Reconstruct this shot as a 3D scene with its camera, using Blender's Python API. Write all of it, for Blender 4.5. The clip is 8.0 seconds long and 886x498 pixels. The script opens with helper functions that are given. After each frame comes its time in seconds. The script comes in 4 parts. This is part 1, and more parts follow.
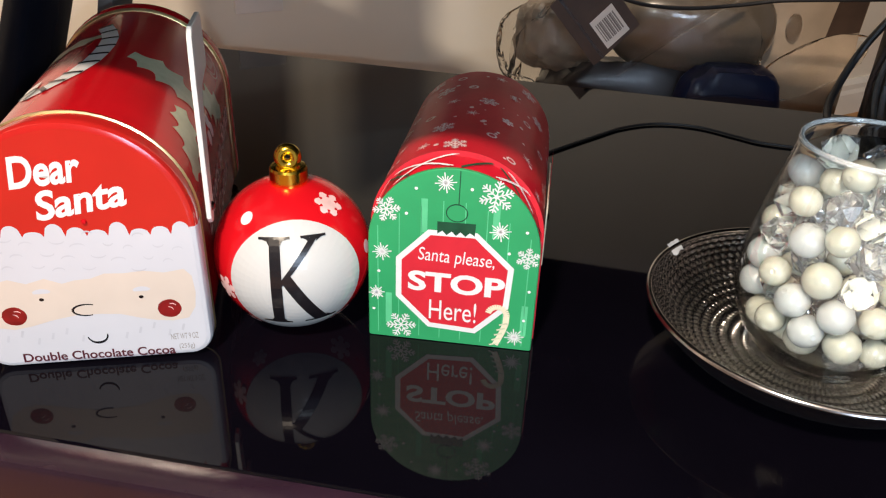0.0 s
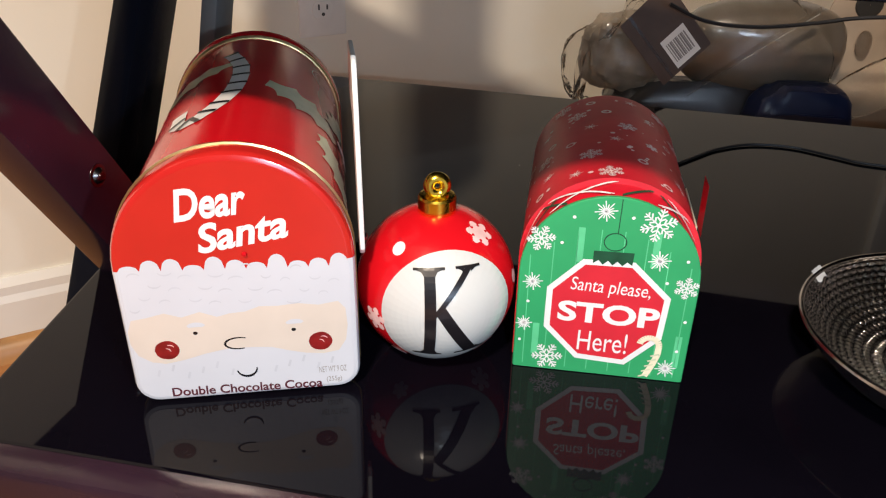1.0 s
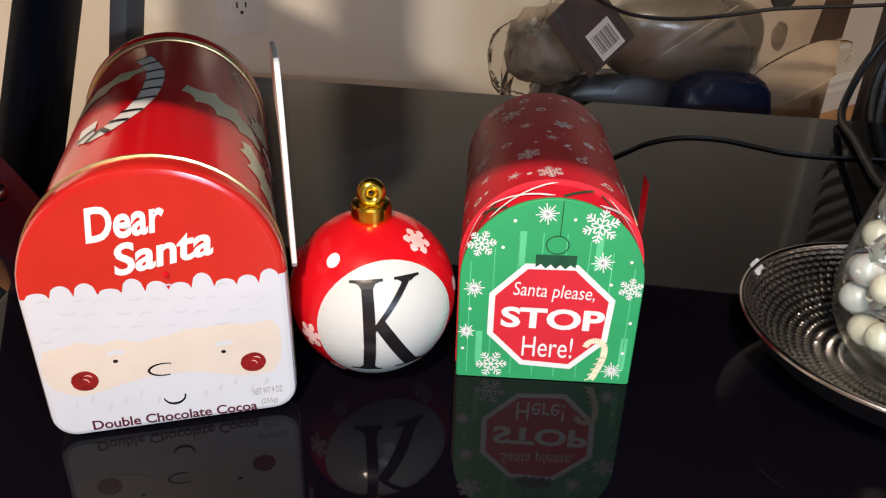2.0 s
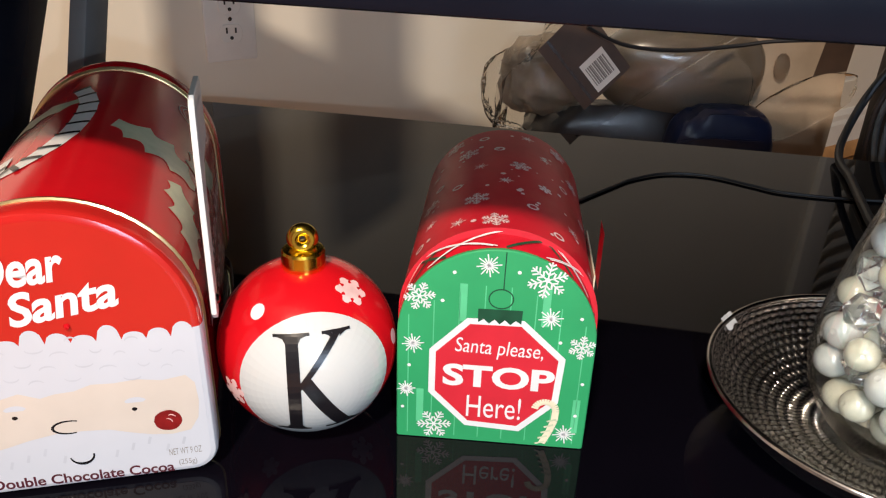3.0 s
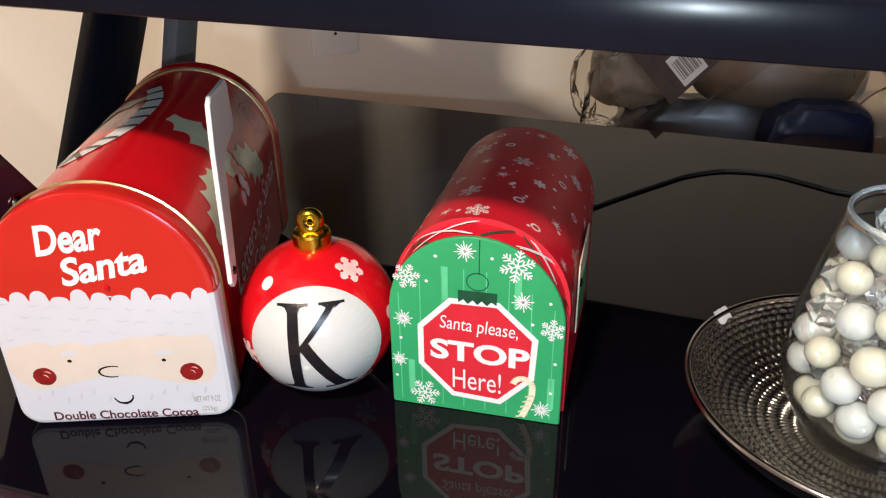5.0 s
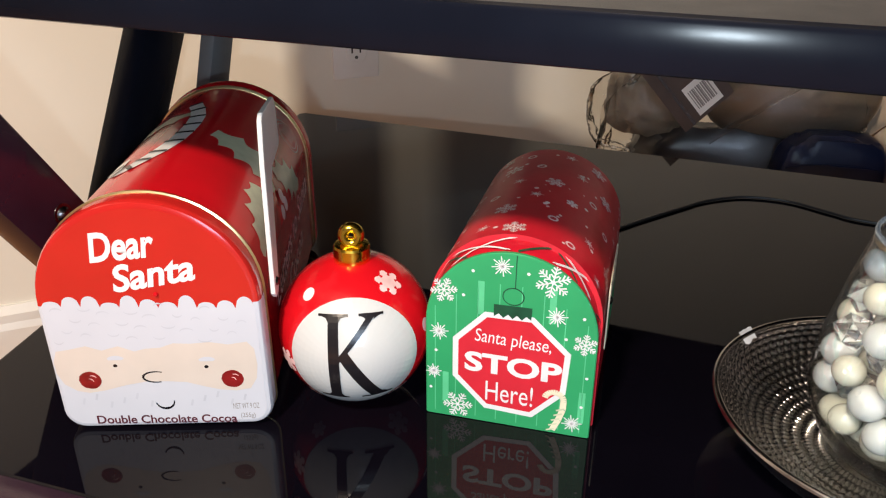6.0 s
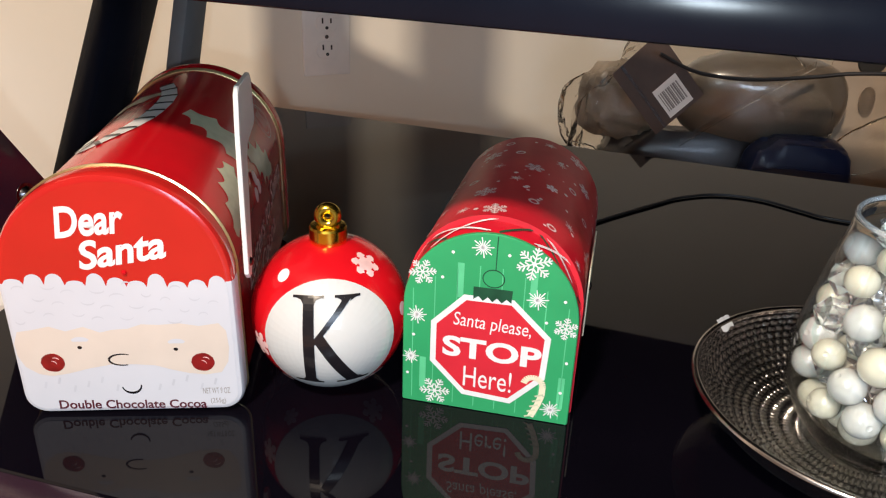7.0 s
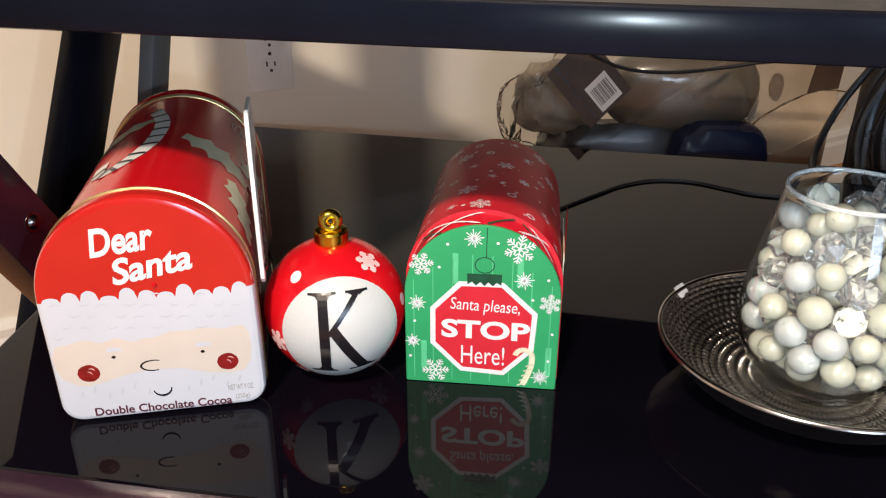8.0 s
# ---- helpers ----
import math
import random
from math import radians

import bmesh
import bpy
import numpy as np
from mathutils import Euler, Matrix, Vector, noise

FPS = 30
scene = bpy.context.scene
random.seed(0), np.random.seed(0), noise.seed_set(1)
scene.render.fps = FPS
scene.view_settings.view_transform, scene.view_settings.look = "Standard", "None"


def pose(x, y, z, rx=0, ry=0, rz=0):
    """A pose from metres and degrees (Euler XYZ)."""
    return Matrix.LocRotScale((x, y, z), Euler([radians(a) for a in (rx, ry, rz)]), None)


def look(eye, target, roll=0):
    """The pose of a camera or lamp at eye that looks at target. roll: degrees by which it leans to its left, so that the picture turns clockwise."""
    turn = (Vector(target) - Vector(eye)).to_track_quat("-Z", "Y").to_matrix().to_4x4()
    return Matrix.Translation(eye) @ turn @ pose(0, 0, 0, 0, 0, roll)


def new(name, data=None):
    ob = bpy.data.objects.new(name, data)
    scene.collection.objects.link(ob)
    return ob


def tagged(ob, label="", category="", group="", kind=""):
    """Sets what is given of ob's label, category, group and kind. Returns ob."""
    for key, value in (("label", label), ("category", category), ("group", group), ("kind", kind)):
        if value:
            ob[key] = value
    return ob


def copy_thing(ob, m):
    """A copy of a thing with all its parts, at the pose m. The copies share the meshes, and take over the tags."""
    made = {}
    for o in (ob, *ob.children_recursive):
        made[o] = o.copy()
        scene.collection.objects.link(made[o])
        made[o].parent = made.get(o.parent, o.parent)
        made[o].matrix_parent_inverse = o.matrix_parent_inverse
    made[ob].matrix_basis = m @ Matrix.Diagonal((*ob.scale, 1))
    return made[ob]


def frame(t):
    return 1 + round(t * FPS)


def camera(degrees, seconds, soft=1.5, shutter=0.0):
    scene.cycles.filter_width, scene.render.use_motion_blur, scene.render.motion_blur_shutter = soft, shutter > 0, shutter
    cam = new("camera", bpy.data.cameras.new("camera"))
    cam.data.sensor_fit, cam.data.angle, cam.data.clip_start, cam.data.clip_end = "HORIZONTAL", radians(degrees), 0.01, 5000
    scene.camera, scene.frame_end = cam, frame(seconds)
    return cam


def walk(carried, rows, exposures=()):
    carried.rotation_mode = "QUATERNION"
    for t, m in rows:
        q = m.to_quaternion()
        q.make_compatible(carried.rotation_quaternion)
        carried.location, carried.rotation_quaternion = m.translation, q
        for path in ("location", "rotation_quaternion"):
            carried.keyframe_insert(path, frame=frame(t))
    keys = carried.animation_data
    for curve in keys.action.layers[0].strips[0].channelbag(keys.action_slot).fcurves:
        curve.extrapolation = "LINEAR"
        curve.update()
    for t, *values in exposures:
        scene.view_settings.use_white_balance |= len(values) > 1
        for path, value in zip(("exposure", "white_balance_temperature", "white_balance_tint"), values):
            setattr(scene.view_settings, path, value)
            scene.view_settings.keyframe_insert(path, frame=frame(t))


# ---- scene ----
cam = camera(57.89, 8.0, soft=1.2)
PATH = [
    (0, (-0.0034, 0.0258, 0.2718), (0.0088, 1.332, -0.4656), 2.19),
    (0.5, (-0.0529, 0.0336, 0.2631), (-0.0749, 1.3414, -0.4713), 1.97),
    (1, (-0.0754, 0.036, 0.2709), (-0.0953, 1.3576, -0.4382), 1.18),
    (1.5, (-0.079, 0.0424, 0.2648), (-0.0543, 1.3628, -0.4465), 1.6),
    (2, (-0.0786, 0.0552, 0.2681), (0.0309, 1.3698, -0.4459), 1.59),
    (2.2, (-0.0682, 0.0661, 0.2653), (0.1121, 1.3666, -0.4599), 0.91),
    (3.3, (-0.035, 0.0861, 0.2696), (-0.0728, 1.4286, -0.3984), 2.1),
    (3.5, (-0.0271, 0.0825, 0.2755), (-0.1753, 1.4085, -0.4098), 0.39),
    (4, (0.0328, 0.0766, 0.2733), (-0.1244, 1.3916, -0.431), 0.48),
    (4.5, (0.0398, 0.0697, 0.2841), (-0.1256, 1.383, -0.4214), -0.94),
    (5, (0.0347, 0.0506, 0.2854), (-0.1366, 1.3673, -0.4125), -0.86),
    (5.2, (0.0228, 0.0339, 0.2905), (-0.1634, 1.3555, -0.394), 0.04),
    (6.5, (0.0164, 0.0335, 0.2792), (-0.1532, 1.3752, -0.3696), 0.5),
    (7, (0.0111, 0.0335, 0.2703), (-0.1038, 1.3859, -0.3685), 2.08),
    (7.5, (0.0097, 0.025, 0.275), (-0.0057, 1.3822, -0.3636), 2.21),
    (8, (-0.022, -0.0195, 0.2872), (-0.0078, 1.3415, -0.3431), 0.06),
]
walk(cam, [(t, look(eye, target, roll)) for t, eye, target, roll in PATH])

# ---------------------------------------------------------------- light
world = bpy.data.worlds.new("world")
scene.world = world
world.use_nodes = True
world.node_tree.nodes["Background"].inputs[0].default_value = (1.0, 0.85, 0.7, 1)
world.node_tree.nodes["Background"].inputs[1].default_value = 0.02
scene.view_settings.exposure = 0.0


def lamp(name, kind, m, watts, colour, size=0.1, size_y=None):
    data = bpy.data.lights.new(name, kind)
    data.energy, data.color = watts, colour
    if kind == "AREA":
        data.shape, data.size, data.size_y = "RECTANGLE", size, size_y or size
    else:
        data.shadow_soft_size = size
    ob = new(name, data)
    ob.matrix_world = m
    return ob


# the phone's own light, just under its lens, and the warm room lamp overhead
lamp("phone_light", "POINT", pose(-0.004, 0.020, 0.250), 4.6, (0.76, 0.90, 1.0), 0.005)
lamp("ceiling_bulb", "AREA", look((-0.43, -0.86, 1.62), (-0.40, 0.15, -0.43)), 55, (1.0, 0.83, 0.66), 0.15)
# added cool fill from behind the camera, with no real window there
lamp("cool_fill", "AREA", look((0.79, -2.18, 0.57), (0.2, 0.4, 0.1)), 23, (0.60, 0.76, 1.0), 0.7, 0.9)

# ---------------------------------------------------------------- materials


def nodes_of(m):
    return m.node_tree.nodes, m.node_tree.links


def mat(name, colour, rough=0.5, metal=0.0, vary=0.12, scale=20.0, bump=0.0, bscale=200.0, coat=0.0, spec=0.5, ior=1.5, rvary=0.1):
    m = bpy.data.materials.new(name)
    m.use_nodes = True
    n, l = nodes_of(m)
    b = n["Principled BSDF"]
    b.inputs["Roughness"].default_value = rough
    b.inputs["Metallic"].default_value = metal
    b.inputs["IOR"].default_value = ior
    b.inputs["Specular IOR Level"].default_value = spec
    b.inputs["Coat Weight"].default_value = coat
    b.inputs["Coat Roughness"].default_value = 0.08
    tc = n.new("ShaderNodeTexCoord")
    noi = n.new("ShaderNodeTexNoise")
    noi.inputs["Scale"].default_value, noi.inputs["Detail"].default_value = scale, 6
    l.new(tc.outputs["Object"], noi.inputs["Vector"])
    ramp = n.new("ShaderNodeValToRGB")
    ramp.color_ramp.elements[0].position, ramp.color_ramp.elements[1].position = 0.3, 0.7
    ramp.color_ramp.elements[0].color = (*[max(0, c * (1 - vary)) for c in colour], 1)
    ramp.color_ramp.elements[1].color = (*[min(1, c * (1 + vary)) for c in colour], 1)
    l.new(noi.outputs["Fac"], ramp.inputs["Fac"])
    l.new(ramp.outputs["Color"], b.inputs["Base Color"])
    if rvary:
        fine = n.new("ShaderNodeTexNoise")
        fine.inputs["Scale"].default_value, fine.inputs["Detail"].default_value = scale * 7, 4
        l.new(tc.outputs["Object"], fine.inputs["Vector"])
        mr = n.new("ShaderNodeMapRange")
        mr.inputs["To Min"].default_value, mr.inputs["To Max"].default_value = max(0.0, rough - rvary / 2), min(1.0, rough + rvary / 2)
        l.new(fine.outputs["Fac"], mr.inputs["Value"])
        l.new(mr.outputs["Result"], b.inputs["Roughness"])
    if bump:
        bn = n.new("ShaderNodeTexNoise")
        bn.inputs["Scale"].default_value, bn.inputs["Detail"].default_value = bscale, 4
        l.new(tc.outputs["Object"], bn.inputs["Vector"])
        bu = n.new("ShaderNodeBump")
        bu.inputs["Strength"].default_value, bu.inputs["Distance"].default_value = min(bump, 1.0), 0.001 if bump < 0.5 else 0.006
        l.new(bn.outputs["Fac"], bu.inputs["Height"])
        l.new(bu.outputs["Normal"], b.inputs["Normal"])
    return m


def glass(name, colour=(1, 1, 1), rough=0.0, ior=1.45):
    m = mat(name, colour, rough, vary=0.01, rvary=0)
    n, _ = nodes_of(m)
    n["Principled BSDF"].inputs["Transmission Weight"].default_value = 1.0
    n["Principled BSDF"].inputs["IOR"].default_value = ior
    return m


def dusty_black():
    """Black tempered glass with a sprinkle of dust specks and faint wipe marks."""
    m = mat("black_glass", (0.0025, 0.002, 0.004), 0.03, vary=0.3, scale=6, rvary=0.03, ior=1.52, spec=0.145)
    n, l = nodes_of(m)
    b = n["Principled BSDF"]
    tc = n.new("ShaderNodeTexCoord")
    vor = n.new("ShaderNodeTexVoronoi")
    vor.inputs["Scale"].default_value = 55
    l.new(tc.outputs["Object"], vor.inputs["Vector"])
    less = n.new("ShaderNodeMath")
    less.operation, less.inputs[1].default_value = "LESS_THAN", 0.028
    l.new(vor.outputs["Distance"], less.inputs[0])
    sep = n.new("ShaderNodeSeparateColor")
    l.new(vor.outputs["Color"], sep.inputs["Color"])
    few = n.new("ShaderNodeMath")
    few.operation, few.inputs[1].default_value = "GREATER_THAN", 0.93
    l.new(sep.outputs[0], few.inputs[0])
    both = n.new("ShaderNodeMath")
    both.operation = "MULTIPLY"
    l.new(less.outputs[0], both.inputs[0])
    l.new(few.outputs[0], both.inputs[1])
    mix = n.new("ShaderNodeMix")
    mix.data_type = "RGBA"
    old = b.inputs["Base Color"].links[0].from_socket
    l.new(both.outputs[0], mix.inputs["Factor"])
    l.new(old, mix.inputs["A"])
    mix.inputs["B"].default_value = (0.6, 0.58, 0.55, 1)
    l.new(mix.outputs["Result"], b.inputs["Base Color"])
    return m


BLACK_GLASS = dusty_black()
LACQUER = mat("black_lacquer", (0.005, 0.006, 0.011), 0.22, spec=0.11, vary=0.3, scale=9, rvary=0.1, bump=0.03, bscale=60)
LEG_LACQUER = mat("plum_lacquer", (0.020, 0.009, 0.016), 0.20, vary=0.25, scale=14, rvary=0.12, bump=0.05, bscale=90)
STEEL = mat("bolt_steel", (0.14, 0.135, 0.14), 0.25, 1.0, vary=0.2, scale=120)
WALL = mat("wall_paint", (0.82, 0.77, 0.67), 0.75, vary=0.04, scale=3, bump=0.12, bscale=160, spec=0.3)
TRIM = mat("trim_paint", (0.82, 0.80, 0.75), 0.4, vary=0.04, scale=8, bump=0.05, bscale=40)
# unseen walls: dark tone chosen to keep warm bounce and reflections down
UNSEEN_WALL = mat("unseen_wall_dark", (0.26, 0.24, 0.23), 0.8, vary=0.06, scale=3, bump=0.12, bscale=160, spec=0.2)
CEIL = mat("ceiling_paint", (0.66, 0.655, 0.63), 0.85, vary=0.04, scale=4, bump=0.2, bscale=90)
SHOE_WOOD = mat("shoe_wood", (0.46, 0.24, 0.09), 0.4, vary=0.25, scale=18, bump=0.1, bscale=70)
PLASTIC_WHITE = mat("white_plastic", (0.80, 0.79, 0.76), 0.35, vary=0.03, scale=30)
DARK_SLOT = mat("dark_slot", (0.02, 0.018, 0.015), 0.6, vary=0.2)
RED_TIN = mat("red_tin", (0.48, 0.016, 0.013), 0.20, vary=0.06, scale=30, rvary=0.08, coat=0.5)
DEEP_RED_TIN = mat("deep_red_tin", (0.54, 0.006, 0.012), 0.16, vary=0.08, scale=25, rvary=0.06, coat=0.15, spec=0.35)
WHITE_TIN = mat("white_tin", (0.56, 0.56, 0.61), 0.30, vary=0.025, scale=35, rvary=0.08)
GREY_CURL = mat("grey_curl", (0.50, 0.50, 0.55), 0.35, vary=0.06, scale=60)
BEIGE = mat("beige_print", (0.62, 0.53, 0.465), 0.32, vary=0.04, scale=40)
CHEEK = mat("cheek_print", (0.20, 0.010, 0.010), 0.3, vary=0.3, scale=120)
INK = mat("black_ink", (0.012, 0.010, 0.012), 0.25, vary=0.2, scale=80)
MAROON_INK = mat("maroon_ink", (0.075, 0.012, 0.02), 0.35, vary=0.15, scale=80)
PRINT_WHITE = mat("print_white", (0.72, 0.71, 0.71), 0.35, vary=0.05, scale=90)
SAGE = mat("sage_print", (0.55, 0.57, 0.40), 0.22, vary=0.18, scale=60)
GOLD_RIM = mat("gold_rim", (0.90, 0.70, 0.36), 0.30, 1.0, vary=0.12, scale=90)
GOLD = mat("gold_paint", (0.80, 0.55, 0.07), 0.20, 1.0, vary=0.18, scale=50, rvary=0.12, bump=0.12, bscale=120)
BALL_RED = mat("ornament_red", (0.60, 0.006, 0.012), 0.22, vary=0.06, scale=20, rvary=0.08, coat=0.6, bump=0.03, bscale=30)
BALL_WHITE = mat("ornament_white", (0.58, 0.575, 0.565), 0.2, vary=0.03, scale=30, rvary=0.08, coat=0.5)
PINK_PRINT = mat("pink_print", (0.80, 0.52, 0.50), 0.35, vary=0.12, scale=200)
GREEN = mat("green_card", (0.028, 0.31, 0.115), 0.42, vary=0.10, scale=22, rvary=0.1, bump=0.05, bscale=150)
GREEN_STREAK = mat("green_streak", (0.10, 0.50, 0.24), 0.45, vary=0.15, scale=40)
CARD_RED = mat("card_red", (0.54, 0.010, 0.024), 0.34, vary=0.16, scale=22, rvary=0.1, spec=0.25)
SIGN_RED = mat("sign_red", (0.58, 0.02, 0.035), 0.4, vary=0.08, scale=60)
DARK_GREEN = mat("dark_green_print", (0.01, 0.07, 0.035), 0.4, vary=0.25, scale=90)
CREAM = mat("cream_print", (0.75, 0.68, 0.50), 0.4, vary=0.06, scale=90)
CARD_EDGE = mat("card_edge", (0.70, 0.62, 0.48), 0.7, vary=0.1, scale=120)
ROSE_PRINT = mat("rose_print", (0.76, 0.58, 0.58), 0.35, vary=0.18, scale=150)
SILVER = mat("hammered_silver", (0.56, 0.52, 0.49), 0.22, 1.0, vary=0.25, scale=40, rvary=0.14)
CHIP = mat("chipped_plaster", (0.45, 0.45, 0.46), 0.6, vary=0.25, scale=200)
CLEAR = glass("clear_glass", (0.97, 0.985, 0.97), 0.0, 1.45)
CRYSTAL = glass("crystal", (0.98, 0.985, 1.0), 0.0, 1.40)
CRYSTAL.node_tree.nodes["Principled BSDF"].inputs["Transmission Weight"].default_value = 0.97
LIP_GLASS = glass("lip_glass", (0.96, 0.97, 0.96), 0.02, 1.45)
LIP_GLASS.node_tree.nodes["Principled BSDF"].inputs["Transmission Weight"].default_value = 0.75
PEARL_W = mat("pearl_ivory", (0.31, 0.30, 0.245), 0.24, vary=0.05, scale=40, rvary=0.05, coat=0.7)
PEARL_C = mat("pearl_cool", (0.29, 0.295, 0.285), 0.24, vary=0.05, scale=40, rvary=0.05, coat=0.7)
for pearl_mat in (PEARL_W, PEARL_C):
    pearl_mat.node_tree.nodes["Principled BSDF"].inputs["Subsurface Weight"].default_value = 0.3
    pearl_mat.node_tree.nodes["Principled BSDF"].inputs["Subsurface Radius"].default_value = (0.006, 0.005, 0.004)
TAUPE = mat("taupe_wrap", (0.20, 0.165, 0.125), 0.35, vary=0.4, scale=22, bump=0.5, bscale=30, coat=0.6)
UPRIGHT = mat("grey_upright", (0.13, 0.135, 0.14), 0.45, vary=0.15, scale=25)
RUBBER = mat("black_rubber", (0.010, 0.010, 0.012), 0.45, vary=0.2, scale=60)
BLUE_CABLE = mat("blue_grey_cable", (0.085, 0.12, 0.155), 0.4, vary=0.2, scale=60)
CARDBOARD = mat("brown_card", (0.055, 0.032, 0.022), 0.55, vary=0.2, scale=30)
TAN_CARD = mat("tan_carton", (0.38, 0.295, 0.215), 0.6, vary=0.15, scale=15, bump=0.1)
STICKER = mat("white_sticker", (0.8, 0.77, 0.72), 0.5, vary=0.04)
GREY_INK = mat("grey_ink", (0.25, 0.22, 0.2), 0.6, vary=0.1)
GREY_CLOTH = mat("grey_pad", (0.085, 0.068, 0.050), 0.30, vary=0.45, scale=7, bump=0.25, bscale=14, coat=1.0)
NAVY = mat("navy_plastic", (0.005, 0.011, 0.045), 0.35, vary=0.3, scale=20)
CHARCOAL = mat("charcoal_pad", (0.014, 0.012, 0.013), 0.3, vary=0.3, scale=14, bump=0.3, bscale=16, coat=0.2)


def film_plastic():
    m = glass("clear_film", (0.93, 0.92, 0.90), 0.08, 1.09)
    n, l = nodes_of(m)
    b = n["Principled BSDF"]
    tc = n.new("ShaderNodeTexCoord")
    noi = n.new("ShaderNodeTexNoise")
    noi.inputs["Scale"].default_value, noi.inputs["Detail"].default_value = 24, 5
    l.new(tc.outputs["Object"], noi.inputs["Vector"])
    bu = n.new("ShaderNodeBump")
    bu.inputs["Strength"].default_value, bu.inputs["Distance"].default_value = 0.6, 0.006
    l.new(noi.outputs["Fac"], bu.inputs["Height"])
    l.new(bu.outputs["Normal"], b.inputs["Normal"])
    return m


FILM = film_plastic()


def wood_floor():
    m = mat("oak_floor", (0.40, 0.17, 0.06), 0.35, vary=0.2, scale=5, rvary=0.15)
    n, l = nodes_of(m)
    b = n["Principled BSDF"]
    tc = n.new("ShaderNodeTexCoord")
    mp = n.new("ShaderNodeMapping")
    mp.inputs["Scale"].default_value = (3, 45, 3)
    l.new(tc.outputs["Object"], mp.inputs["Vector"])
    noi = n.new("ShaderNodeTexNoise")
    noi.inputs["Scale"].default_value, noi.inputs["Detail"].default_value = 2.0, 8
    l.new(mp.outputs["Vector"], noi.inputs["Vector"])
    ramp = n.new("ShaderNodeValToRGB")
    ramp.color_ramp.elements[0].color, ramp.color_ramp.elements[1].color = (0.26, 0.10, 0.03, 1), (0.52, 0.25, 0.09, 1)
    info = n.new("ShaderNodeObjectInfo")
    add = n.new("ShaderNodeMath")
    add.operation = "MULTIPLY_ADD"
    add.inputs[1].default_value, add.inputs[2].default_value = 0.25, -0.12
    l.new(info.outputs["Random"], add.inputs[0])
    su = n.new("ShaderNodeMath")
    l.new(add.outputs[0], su.inputs[0])
    l.new(noi.outputs["Fac"], su.inputs[1])
    l.new(su.outputs[0], ramp.inputs["Fac"])
    l.new(ramp.outputs["Color"], b.inputs["Base Color"])
    return m


OAK = wood_floor()

# ---------------------------------------------------------------- mesh helpers


def part(name, bm, material, parent=None, label="", m=None, smooth=True, sharp=27):
    me = bpy.data.meshes.new(name)
    bm.normal_update()
    bm.to_mesh(me)
    bm.free()
    for mm in (material if isinstance(material, (list, tuple)) else [material]):
        me.materials.append(mm)
    if smooth:
        for p in me.polygons:
            p.use_smooth = len(p.vertices) <= 4
        me.set_sharp_from_angle(angle=radians(sharp))
        for p in me.polygons:
            if len(p.vertices) > 4:
                for k in p.loop_indices:
                    me.edges[me.loops[k].edge_index].use_edge_sharp = True
    ob = new(name, me)
    if parent:
        ob.parent = parent
    if m is not None:
        ob.matrix_basis = m
    if label:
        ob["label"] = label
    return ob


def thing(name, m, label, category, group="", kind=""):
    ob = new(name)
    ob.empty_display_size = 0.03
    ob.matrix_basis = m
    return tagged(ob, label, category, group, kind)


def box(x0, x1, y0, y1, z0, z1, bevel=0.0, seg=2):
    bm = bmesh.new()
    bmesh.ops.create_cube(bm, size=1)
    for v in bm.verts:
        v.co = Vector(((x0 + x1) / 2 + v.co.x * (x1 - x0), (y0 + y1) / 2 + v.co.y * (y1 - y0), (z0 + z1) / 2 + v.co.z * (z1 - z0)))
    if bevel:
        bmesh.ops.bevel(bm, geom=list(bm.edges), offset=bevel, segments=seg, affect="EDGES", profile=0.5)
    return bm


def loft(rings, caps=True, closed=True):
    """Skin over rings of points with the same count."""
    bm = bmesh.new()
    rows = [[bm.verts.new(p) for p in r] for r in rings]
    n = len(rows[0])
    for a, b in zip(rows, rows[1:]):
        for i in range(n if closed else n - 1):
            j = (i + 1) % n
            bm.faces.new((a[i], a[j], b[j], b[i]))
    if caps:
        bm.faces.new(rows[0][::-1])
        bm.faces.new(rows[-1])
    bmesh.ops.recalc_face_normals(bm, faces=bm.faces)
    return bm


def lathe(profile, n=64, caps=False):
    """Turn (r, z) points about the z axis."""
    rings = [[(r * math.cos(2 * math.pi * i / n), r * math.sin(2 * math.pi * i / n), z) for i in range(n)] for r, z in profile]
    return loft(rings, caps)


def arch(hw, zs, inset=0.0, corner=0.008, n=28):
    """Mailbox outline in x, z: flat base, straight sides to zs, a half round on top."""
    w, c = hw - inset, max(corner - inset, 0.0008)
    pts = []
    for k in range(7):
        a = math.pi * 1.5 + k / 6 * math.pi / 2
        pts.append((w - c + c * math.cos(a), inset + c + c * math.sin(a)))
    for k in range(1, 8):
        pts.append((w, inset + c + (zs - inset - c) * k / 8))
    for k in range(n + 1):
        a = math.pi * k / n
        pts.append((w * math.cos(a), zs + w * math.sin(a)))
    for k in range(1, 8):
        pts.append((-w, zs - (zs - inset - c) * k / 8))
    for k in range(7):
        a = math.pi + k / 6 * math.pi / 2
        pts.append((-w + c + c * math.cos(a), inset + c + c * math.sin(a)))
    return pts


def arch_loft(hw, zs, steps, corner=0.008, caps=True):
    return loft([[(x, y, z) for x, z in arch(hw, zs, ins, corner)] for y, ins in steps], caps)


